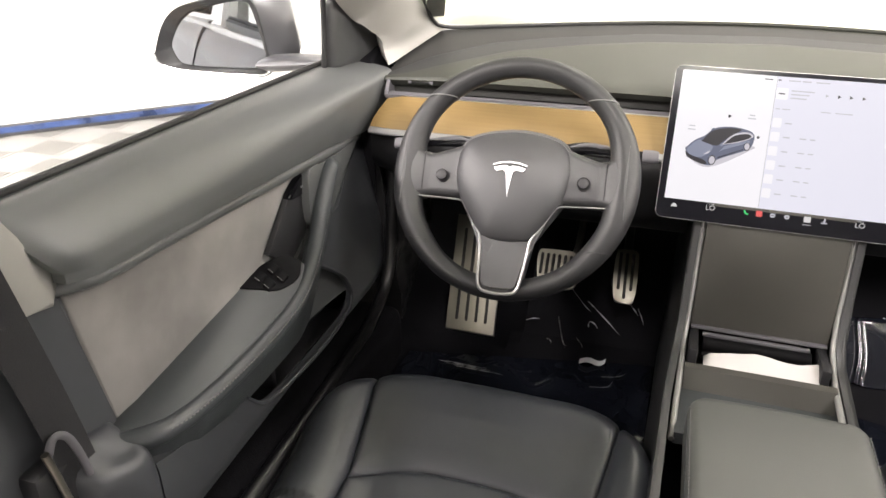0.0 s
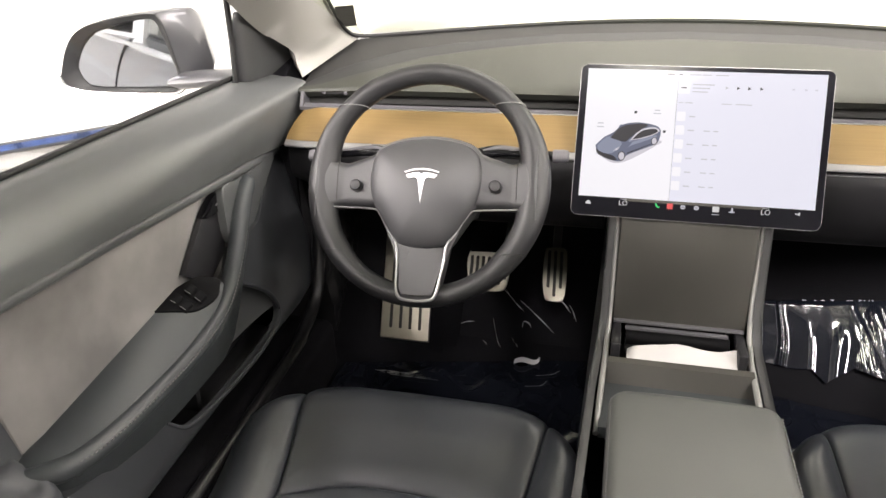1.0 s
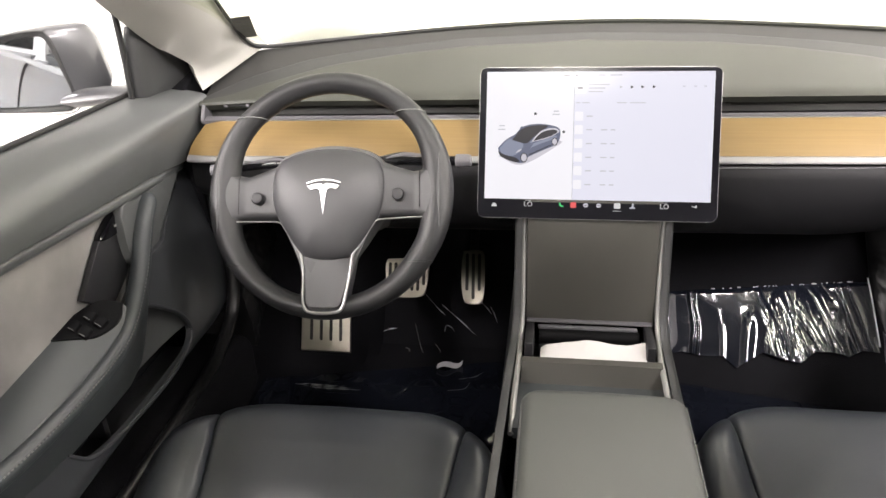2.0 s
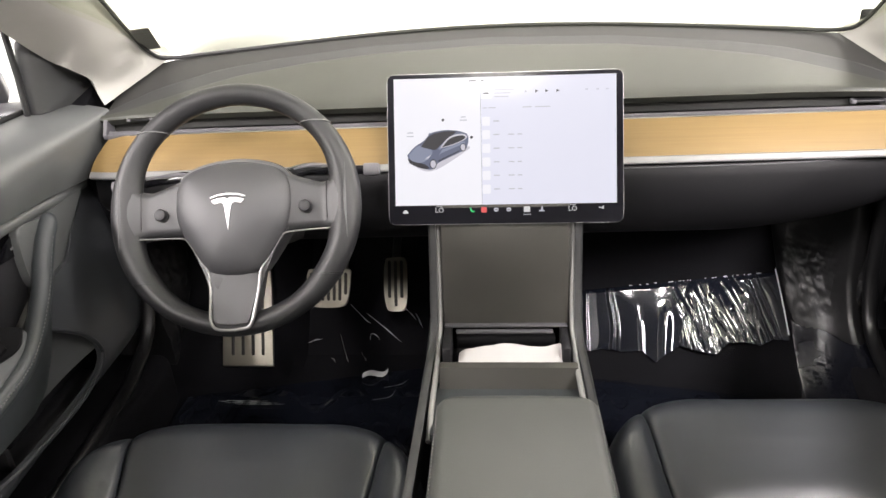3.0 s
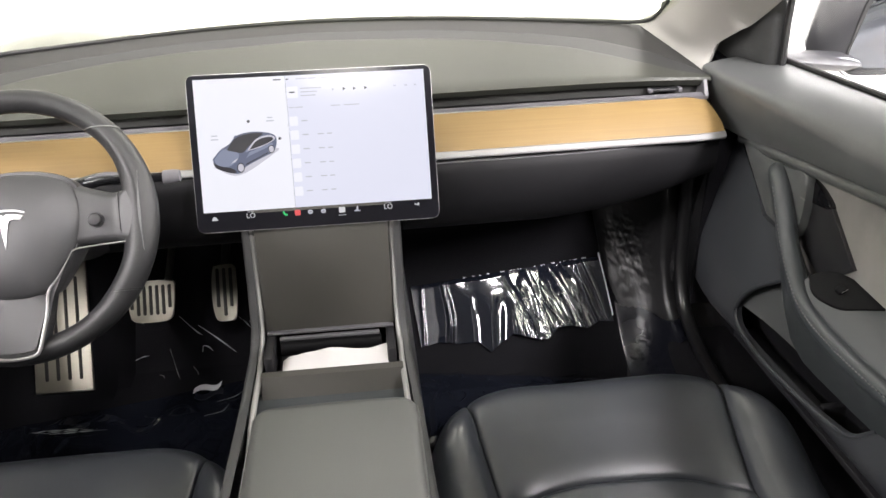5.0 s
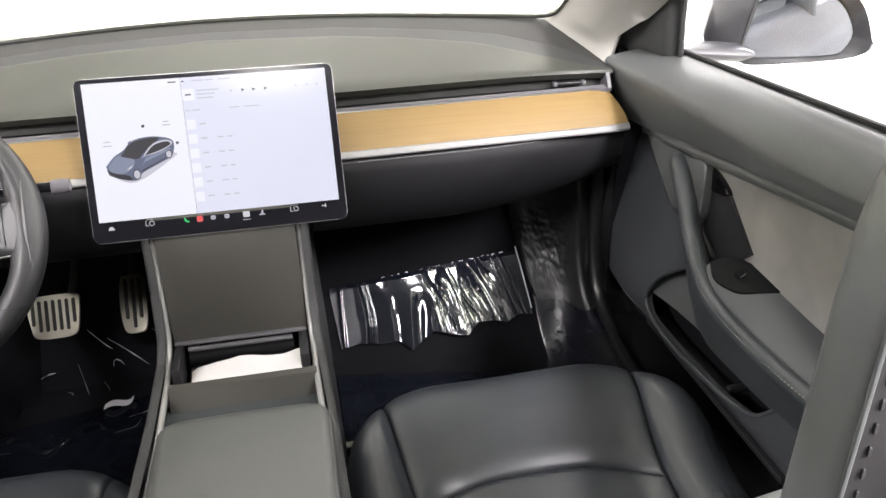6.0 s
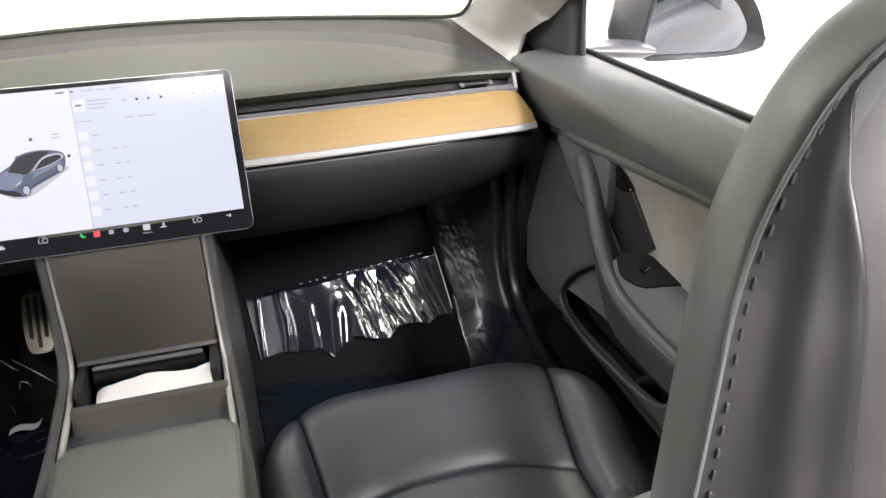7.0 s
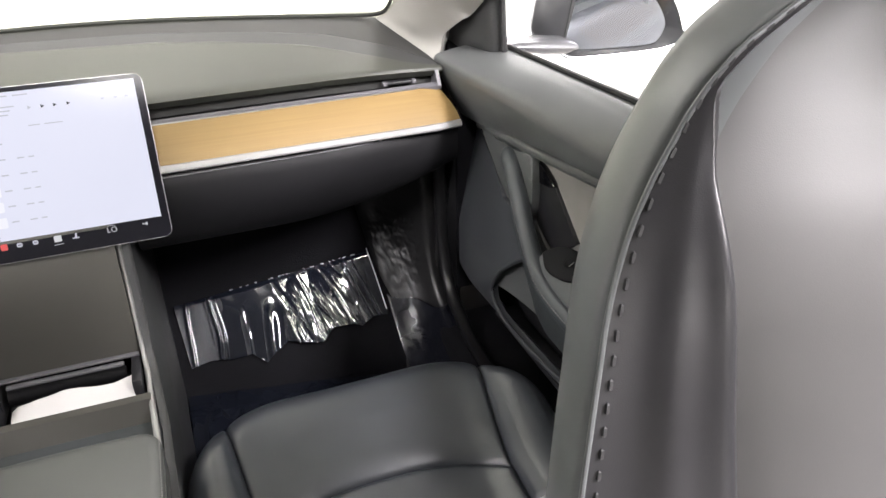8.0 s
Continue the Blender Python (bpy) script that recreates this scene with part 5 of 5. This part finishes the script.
    single("header_trim", rbox(-0.015, -0.76, 1.235, 1.1, 0.09, 0.03, 0.012), M_PILLAR, "light grey headliner edge above the windscreen", "headliner", kind="structure")
    single("roof_glass", rbox(-0.015, -1.5, 1.255, 1.06, 1.4, 0.008, 0), M_ROOFGLASS, "tinted panoramic roof glass", "roof", kind="structure")
    # out of view; made deep so it shades the top of the backrest
    single("roof_crossbar", rbox(-0.015, -0.99, 1.232, 1.1, 0.34, 0.03, 0.012), M_PILLAR, "unseen headliner crossbar, widened to shade the backrest", "headliner", kind="structure")
    # out of view; kept low so light from behind reaches the backrest
    single("rear_panel", rbox(-0.015, -2.0, 0.25, 1.5, 0.1, 0.5, 0.02), M_DARK, "plain dark panel behind the cabin, low to let light in", "panel", kind="structure")
    # sticker on the glass
    st = thing("windscreen_sticker", "small dark printed sticker in the windscreen corner", "sticker")
    O, A, B = Vector((-0.640, 0.168, 0.822)), Vector((0.036, -0.006, 0.004)), Vector((0.040, -0.120, 0.054))
    part("sheet", prism([(0, 0), (1, 0), (1, 1), (0, 1)], lambda a, b, c: O + a * A + b * B + Vector((0, 0.3, 0.9)) * c, 0.0006), M_DECAL, st)
    for i in range(7):
        part("print_bar", prism([(0.08, 0.08 + 0.13 * i), (0.92 - 0.2 * (i % 3 == 1), 0.08 + 0.13 * i), (0.92 - 0.2 * (i % 3 == 1), 0.14 + 0.13 * i), (0.08, 0.14 + 0.13 * i)], lambda a, b, c: O + a * A + b * B + Vector((0, 0.3, 0.9)) * (c - 0.0006), 0.0004), M_STITCH, st)


shell()


def seat_belt():
    b = thing("seat_belt", "black woven seat belt with anchor on the centre pillar", "seat belt")
    P = lambda w, y, z: Vector((-w - 0.015, y, z))
    path = spline([P(0.69, -0.86, 1.1), P(0.715, -0.80, 0.85), P(0.722, -0.765, 0.70), P(0.718, -0.748, 0.60), P(0.712, -0.738, 0.52), P(0.70, -0.732, 0.42)], 40)
    part("webbing", tube(path, 0.023, 0.0012, 10, up=(1, 0, 0)), M_WEB, b, "black ribbed webbing")
    fr = spline([P(0.712, -0.768, 0.53), P(0.706, -0.760, 0.553), P(0.702, -0.749, 0.549), P(0.70, -0.741, 0.525), P(0.699, -0.735, 0.485), P(0.698, -0.734, 0.43)], 30)
    part("guide_frame", tube(fr, 0.0032, 0.0045, 10), M_GREYP, b)
    pin = [P(0.708, -0.772, 0.542), P(0.705, -0.768, 0.51), P(0.702, -0.764, 0.47), P(0.70, -0.762, 0.43)]
    part("guide_bolt", tube(spline(pin, 60), 0.0042, 0.0042, 10, taper=lambda t: 1 + 0.06 * math.sin(150 * t)), M_STEEL, b, "threaded steel pin")
    part("guide_cover", rbox(-0.74, -0.765, 0.46, 0.03, 0.05, 0.12, 0.01), M_DARK, b)


seat_belt()


# ---- floor and pedals ----
def floor_z(x, y):
    """Car floor, rising to the toe board."""
    if x < 0:
        s = 0.03 + 0.11 * max(0, min(1, (x + 0.47) / 0.05))
    else:
        s = 0.075 - 0.075 * max(0, min(1, (x - 0.14) / 0.4))
    base = 0.12 + 0.06 * max(0, min(1, (y + 0.25) / 0.25))
    return base + 1.2 * max(0, y - s)


def floor():
    single("car_floor", slab(lambda u, v: (-0.72 + 1.41 * u, -1.1 + 1.45 * v, floor_z(-0.72 + 1.41 * u, -1.1 + 1.45 * v)), 60, 70, lambda p: (p.x, p.y, p.z - 0.03)), M_CARPET, "black carpeted car floor rising to the toe board", "floor", kind="structure")
    for sx in (-1, 1):
        off = -0.015

        def side(u, v):
            y = 0.36 - 0.30 * u
            w = 0.61 + 0.05 * v ** 2 + 0.035 * u ** 3
            z = 0.1 + 0.5 * v
            wob = 0.007 * noise.noise((y * 22, z * 22, 5)) + 0.0035 * noise.noise((y * 70, z * 70, 7)) + 0.0012 * noise.noise((y * 190, z * 150, 3))
            return (sx * (w + wob) + off, y, z)

        single("footwell_side", slab(side, 90, 110, lambda p: (p.x + sx * 0.05, p.y, p.z)), M_FOOTSIDE, "glossy black vinyl side of the footwell", "footwell", kind="structure")
        roll = spline([(sx * 0.664 + off, 0.07, 0.58), (sx * 0.664 + off, 0.06, 0.46), (sx * 0.663 + off, 0.045, 0.385), (sx * 0.662 + off, 0.01, 0.325), (sx * 0.660 + off, -0.06, 0.295), (sx * 0.656 + off, -0.18, 0.28), (sx * 0.645 + off, -0.7, 0.28)], 60)
        single("sill_seal", tube(roll, 0.012, 0.012, 20, up=(1, 0, 0)), M_ROLL, "black rubber door seal along the sill", "seal", kind="structure")
        single("sill_panel", rbox(sx * 0.70 + off, -0.46, 0.178, 0.15, 0.96, 0.21, 0.03, seg=4), M_CARPET, "black carpeted sill beside the seat", "sill", kind="structure")

    inner_run = spline([(0.492, 0.225, 0.57), (0.508, 0.185, 0.46), (0.522, 0.14, 0.36), (0.535, 0.02, 0.2), (0.545, -0.14, 0.13)], 150)
    outer_run = spline([(0.634, 0.11, 0.62), (0.637, 0.075, 0.5), (0.638, 0.06, 0.385), (0.639, 0.0, 0.305), (0.642, -0.17, 0.26)], 150)

    def kick(u, v):
        p = inner_run[round(v * 150)].lerp(outer_run[round(v * 150)], u)
        # the vinyl is puckered in one patch only, beside the film's edge
        k = 1.35 * math.exp(-((u - 0.3) / 0.34) ** 2 - ((v - 0.45) / 0.15) ** 2)
        wob = k * (0.003 * noise.noise((p.x * 45, p.z * 45, 5)) + 0.0026 * noise.noise((p.x * 110, p.z * 95, 7)) + 0.0011 * noise.noise((p.x * 240, p.z * 210, 3)))
        wob += 0.003 * noise.noise((p.x * 9, p.z * 7, 2)) - 0.014 * max(0, 1 - u / 0.2) ** 2
        edge = max(0, (u - 0.82) / 0.18)
        return p + Vector((-0.5, -0.75, 0.4)) * (wob - 0.018 * math.sin(math.pi * min(1, u / 0.9)) - 0.02 * edge ** 2)

    single("kick_panel", slab(kick, 100, 150, lambda p: (p.x + 0.02, p.y + 0.02, p.z - 0.02)), M_FOOTSIDE, "smooth black vinyl footwell corner, puckered beside the film", "footwell", kind="structure", angle=80)

    def film(name, parent, x0, x1, y0, y1, lift, wrinkle, nu, nv, label=""):
        def fn(u, v):
            x = x0(v) + (x1(v) - x0(v)) * u
            y = y0(u) + (y1(u) - y0(u)) * v
            z = floor_z(x, y)
            h = wrinkle(x, y, u, v)
            return (x, y - 0.6 * (lift + h), z + 0.8 * (lift + h))

        return part(name, slab(fn, nu, nv, lambda p: (p.x, p.y + 0.0004, p.z - 0.0006)), M_FILM, parent, label, angle=80)

    def ridge(t):
        return (1 - abs(noise.noise(t))) ** 3

    calm = lambda x, y, u, v: 0.003 * noise.noise((x * 9, y * 9, 1)) + 0.0035 * ridge((x * 7, y * 5, 3)) + 0.0032 * noise.noise((x * 34, y * 30, 8)) * ridge((x * 5, y * 5, 9)) ** 2 + 0.003 * ridge((x * 15, y * 11, 14)) ** 4
    df = thing("protective_film", "glossy clear protective film over the driver floor mat", "film", "floor films")
    pf = thing("protective_film", "glossy dark protective film over the passenger floor mat", "film", "floor films")
    film("sheet", df, lambda v: -0.68 + 0.06 * v, lambda v: -0.142, lambda u: -0.30, lambda u: 0.10 * u, 0.006, calm, 170, 120)
    film("sheet", pf, lambda v: 0.142, lambda v: 0.545 - 0.02 * v, lambda u: -0.30, lambda u: 0.068 - 0.075 * u, 0.003, lambda x, y, u, v: 1.1 * calm(x, y, u, v), 150, 120)

    def side_film(u, t):
        u = 0.12 + 0.88 * u
        v0 = 0.575 + 0.17 * u + 0.012 * math.sin(9 * u)
        p = kick(min(1, max(0, u)), v0 + (1 - v0) * t)
        return p + Vector((-0.5, -0.75, 0.4)) * (0.008 + 0.003 * noise.noise((p.x * 12, p.y * 9, 3)) + 0.003 * ridge((p.x * 8, p.y * 7, 5)))

    part("side_sheet", slab(side_film, 80, 80, lambda p: (p.x + 0.0004, p.y + 0.0005, p.z - 0.0003)), M_FLATFILM, pf, angle=80)
    folds = ((0.035, 0.004, 0.004), (0.165, 0.005, 0.004), (0.19, 0.003, 0.003), (0.31, 0.0022, 0.007), (0.43, 0.006, 0.012), (0.885, 0.002, 0.004), (0.93, 0.002, 0.003))
    step = lambda a, b, t: (lambda q: q * q * (3 - 2 * q))(max(0, min(1, (t - a) / (b - a))))

    def crinkle(x, y, u, v):
        lean = u + 0.09 * (v - 0.5) * step(0.4, 0.6, u) - 0.04 * (v - 0.5)
        bend = lean + 0.025 * noise.noise((lean * 5, v * 1.6, 1)) + 0.04 * (v - 0.5) * noise.noise((lean * 3, 7, 2))
        fold = sum(h * math.exp(-((bend - c) / (w * 2.2)) ** 2) * (step(0.75, 0.35, v) if c in (0.31, 0.43) else 1) for c, h, w in folds)
        # the billowed part lies flatter and throws back the light, cut by sharp creases
        puff = step(0.47, 0.55, bend) * step(0.90, 0.80, bend)
        crack = (1 - abs(noise.noise((bend * 17, v * 1.0, 6)))) ** 10 + 0.4 * (1 - abs(noise.noise((bend * 38 + 3, v * 2.0, 9)))) ** 14
        fold += puff * (0.013 * (1 - v) * (0.8 + 0.5 * noise.noise((bend * 9, v, 4))) - 0.0022 * crack + 0.0004 * noise.noise((bend * 30, v * 4, 2)) + 0.0008 * noise.noise((bend * 12, v * 3, 8)))
        fold += (1 - puff) * (0.006 * v * step(0.0, 0.1, u) + 0.0008 * noise.noise((bend * 14, v * 2.5, 11)))
        fold += 0.0002 * noise.noise((x * 50, y * 22, 12))
        return max(0, fold) * min(1, (1 - v) / 0.08) ** 0.7

    longer = [(0, 0.93), (0.1, 0.9), (0.2, 0.97), (0.3, 0.98), (0.36, 1.16), (0.42, 1.05), (0.48, 0.95), (0.56, 1.06), (0.65, 1.12), (0.71, 0.98), (0.8, 1.0), (0.86, 1.05), (0.93, 0.96), (1, 1.0)]
    top_y = lambda u: 0.182 - 0.026 * u
    film("crinkled_flap", pf, lambda v: 0.156 - 0.012 * v, lambda v: 0.535 - 0.012 * v, lambda u: top_y(u) - 0.087 * interp(longer, u)[0], top_y, 0.006, crinkle, 420, 130, "crinkled upper flap of the film reflecting light")
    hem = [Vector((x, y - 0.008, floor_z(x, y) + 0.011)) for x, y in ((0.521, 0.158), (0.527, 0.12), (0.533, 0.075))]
    part("edge_fold", tube(spline(hem, 20), 0.0006, 0.0024, 8), M_WHITEFILM, pf)
    # white slivers painted as glints along the film's top edge
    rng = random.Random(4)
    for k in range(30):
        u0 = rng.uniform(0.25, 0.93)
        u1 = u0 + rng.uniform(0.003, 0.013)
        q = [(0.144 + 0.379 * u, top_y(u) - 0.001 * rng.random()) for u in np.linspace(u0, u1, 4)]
        part("edge_glint", tube([Vector((x, y - 0.004, floor_z(x, y) + 0.0062)) for x, y in q], 0.0004, 0.0005, 5), M_WHITEFILM, pf)
    # film curl and creases on the driver side, their glints painted pale
    single("film_curl", slab(lambda u, v: (-0.283 + 0.05 * u, 0.047 + 0.016 * v + 0.012 * u * u, floor_z(-0.25, 0.05) + 0.014 + 0.006 * math.sin(5 * u) + 0.01 * u ** 6), 14, 5, lambda p: (p.x, p.y, p.z - 0.001)), M_WHITEFILM, "small film curl on the floor, painted white for its reflection", "scrap")
    marks = (((-0.326, 0.206), (-0.295, 0.186), (-0.281, 0.179)), ((-0.29, 0.193), (-0.252, 0.174), (-0.215, 0.154)), ((-0.207, 0.199), (-0.195, 0.192), (-0.183, 0.183)), ((-0.186, 0.193), (-0.178, 0.184), (-0.17, 0.172)), ((-0.281, 0.157), (-0.279, 0.165), (-0.268, 0.163), (-0.261, 0.157)), ((-0.413, 0.153), (-0.399, 0.157), (-0.384, 0.158)), ((-0.345, 0.165), (-0.33, 0.13), (-0.318, 0.10)), ((-0.253, -0.014), (-0.221, -0.007), (-0.212, 0.012)), ((-0.30, 0.14), (-0.288, 0.12), (-0.284, 0.108)), ((-0.235, 0.02), (-0.205, 0.03), (-0.19, 0.045)), ((-0.36, 0.12), (-0.352, 0.115), (-0.349, 0.105)))
    for k, pts in enumerate(marks):
        part("crease", tube(spline([(x, y, floor_z(x, y) + 0.011) for x, y in pts], 14), 0.0012, 0.0012, 6, taper=lambda t, k=k: 0.15 + 0.85 * math.sin(math.pi * min(1, 0.05 + t)) * (0.6 + 0.4 * math.sin(9 * t + 2)) * (1 if k < 6 else 0.55)), M_WHITEFILM if k < 6 else M_EDGE, df, "crease in the film, its glint painted pale")
    # gathered ribs of film in front of the driver seat, sheen painted grey
    for k, (y, h) in enumerate(((-0.020, 0.0013), (-0.0245, 0.0009), (-0.029, 0.0012))):
        run = [(-0.555 + 0.018 * k + 0.0125 * i, y + 0.0022 * noise.noise((i * 1.7, k, 0)), 0.1885 + 0.001 * noise.noise((i * 2.3, k, 4))) for i in range(9)]
        part("gather", tube(spline(run, 40), h, h, 6, taper=lambda t, k=k: 0.12 + 0.9 * abs(math.sin(11 * t + 2 * k)) * math.sin(math.pi * min(0.97, 0.03 + t))), M_EDGE, df, "gathered ridge of film, its sheen painted pale grey")


floor()


def pedal(name, label, outline, place, slots):
    """A steel plate with rubber ribs; slots are (u, v0, v1)."""
    p = thing(name, label, "pedal", "pedals")
    part("plate", prism(outline, lambda u, v, w: place(u, v, w), 0.007, 0.002, 3), M_STEEL, p, "brushed steel plate")
    for u, v0, v1 in slots:
        rib = [(u + a, (v0 + v1) / 2 + b) for a, b in rounded(0.0062, v1 - v0, 0.003, 4)]
        part("rubber_rib", prism(rib, lambda a, b, w: place(a, b, w - 0.0012), 0.004, 0.0005), M_RUBBER, p)
    return p


def pedals():
    def acc(u, v, w):
        return Vector((-0.219 + u - 0.05 * v, 0.162 + 0.69 * v + 0.72 * w + 2.0 * v * v, 0.3405 + 0.70 * v - 0.66 * w))

    a = pedal("accelerator_pedal", "brushed steel accelerator pedal with rubber ribs", smooth_outline([(-0.02, 0.055), (0, 0.057), (0.02, 0.055), (0.0235, 0.03), (0.023, -0.02), (0.019, -0.05), (0.012, -0.058), (-0.012, -0.058), (-0.019, -0.05), (-0.023, -0.02), (-0.0235, 0.03)], 44), acc, [(-0.0125, -0.028, 0.05), (0.0, -0.048, 0.05), (0.0125, -0.028, 0.05)])
    part("pedal_arm", tube([acc(0, 0.04, 0.01), acc(0, 0.1, 0.03), acc(0, 0.16, 0.05)], 0.009, 0.006, 10), M_DARK, a)

    def brk(u, v, w):
        return Vector((-0.353 + u, 0.142 + 0.5 * v + 0.86 * w, 0.346 + 0.86 * v - 0.5 * w))

    b = pedal("brake_pedal", "brushed steel brake pedal with rubber ribs", smooth_outline([(-0.04, 0.038), (0, 0.04), (0.042, 0.038), (0.045, 0.02), (0.042, -0.015), (0.034, -0.036), (0, -0.04), (-0.033, -0.036), (-0.04, -0.015), (-0.044, 0.02)], 44), brk, [(-0.0345 + 0.0117 * i, -0.026 + 0.012 * (abs(i - 3) > 2), 0.031) for i in range(7)])
    part("pedal_arm", tube([brk(0.03, 0.03, 0.008), brk(0.033, 0.06, 0.02), brk(0.035, 0.14, 0.06)], 0.007, 0.007, 10), M_STEEL, b)

    def rest(u, v, w):
        return Vector((-0.511 + u - 0.09 * v, 0.050 + 0.66 * v + 0.75 * w, 0.2195 + 0.75 * v - 0.66 * w))

    pedal("foot_rest", "brushed steel foot rest plate with rubber ribs", rounded_plate(), rest, [(-0.03 + 0.0205 * i, 0.022, 0.22) for i in range(4)])


def rounded_plate():
    return [(-0.052, 0.0), (0.052, 0.0), (0.052, 0.25), (-0.052, 0.25)]


pedals()
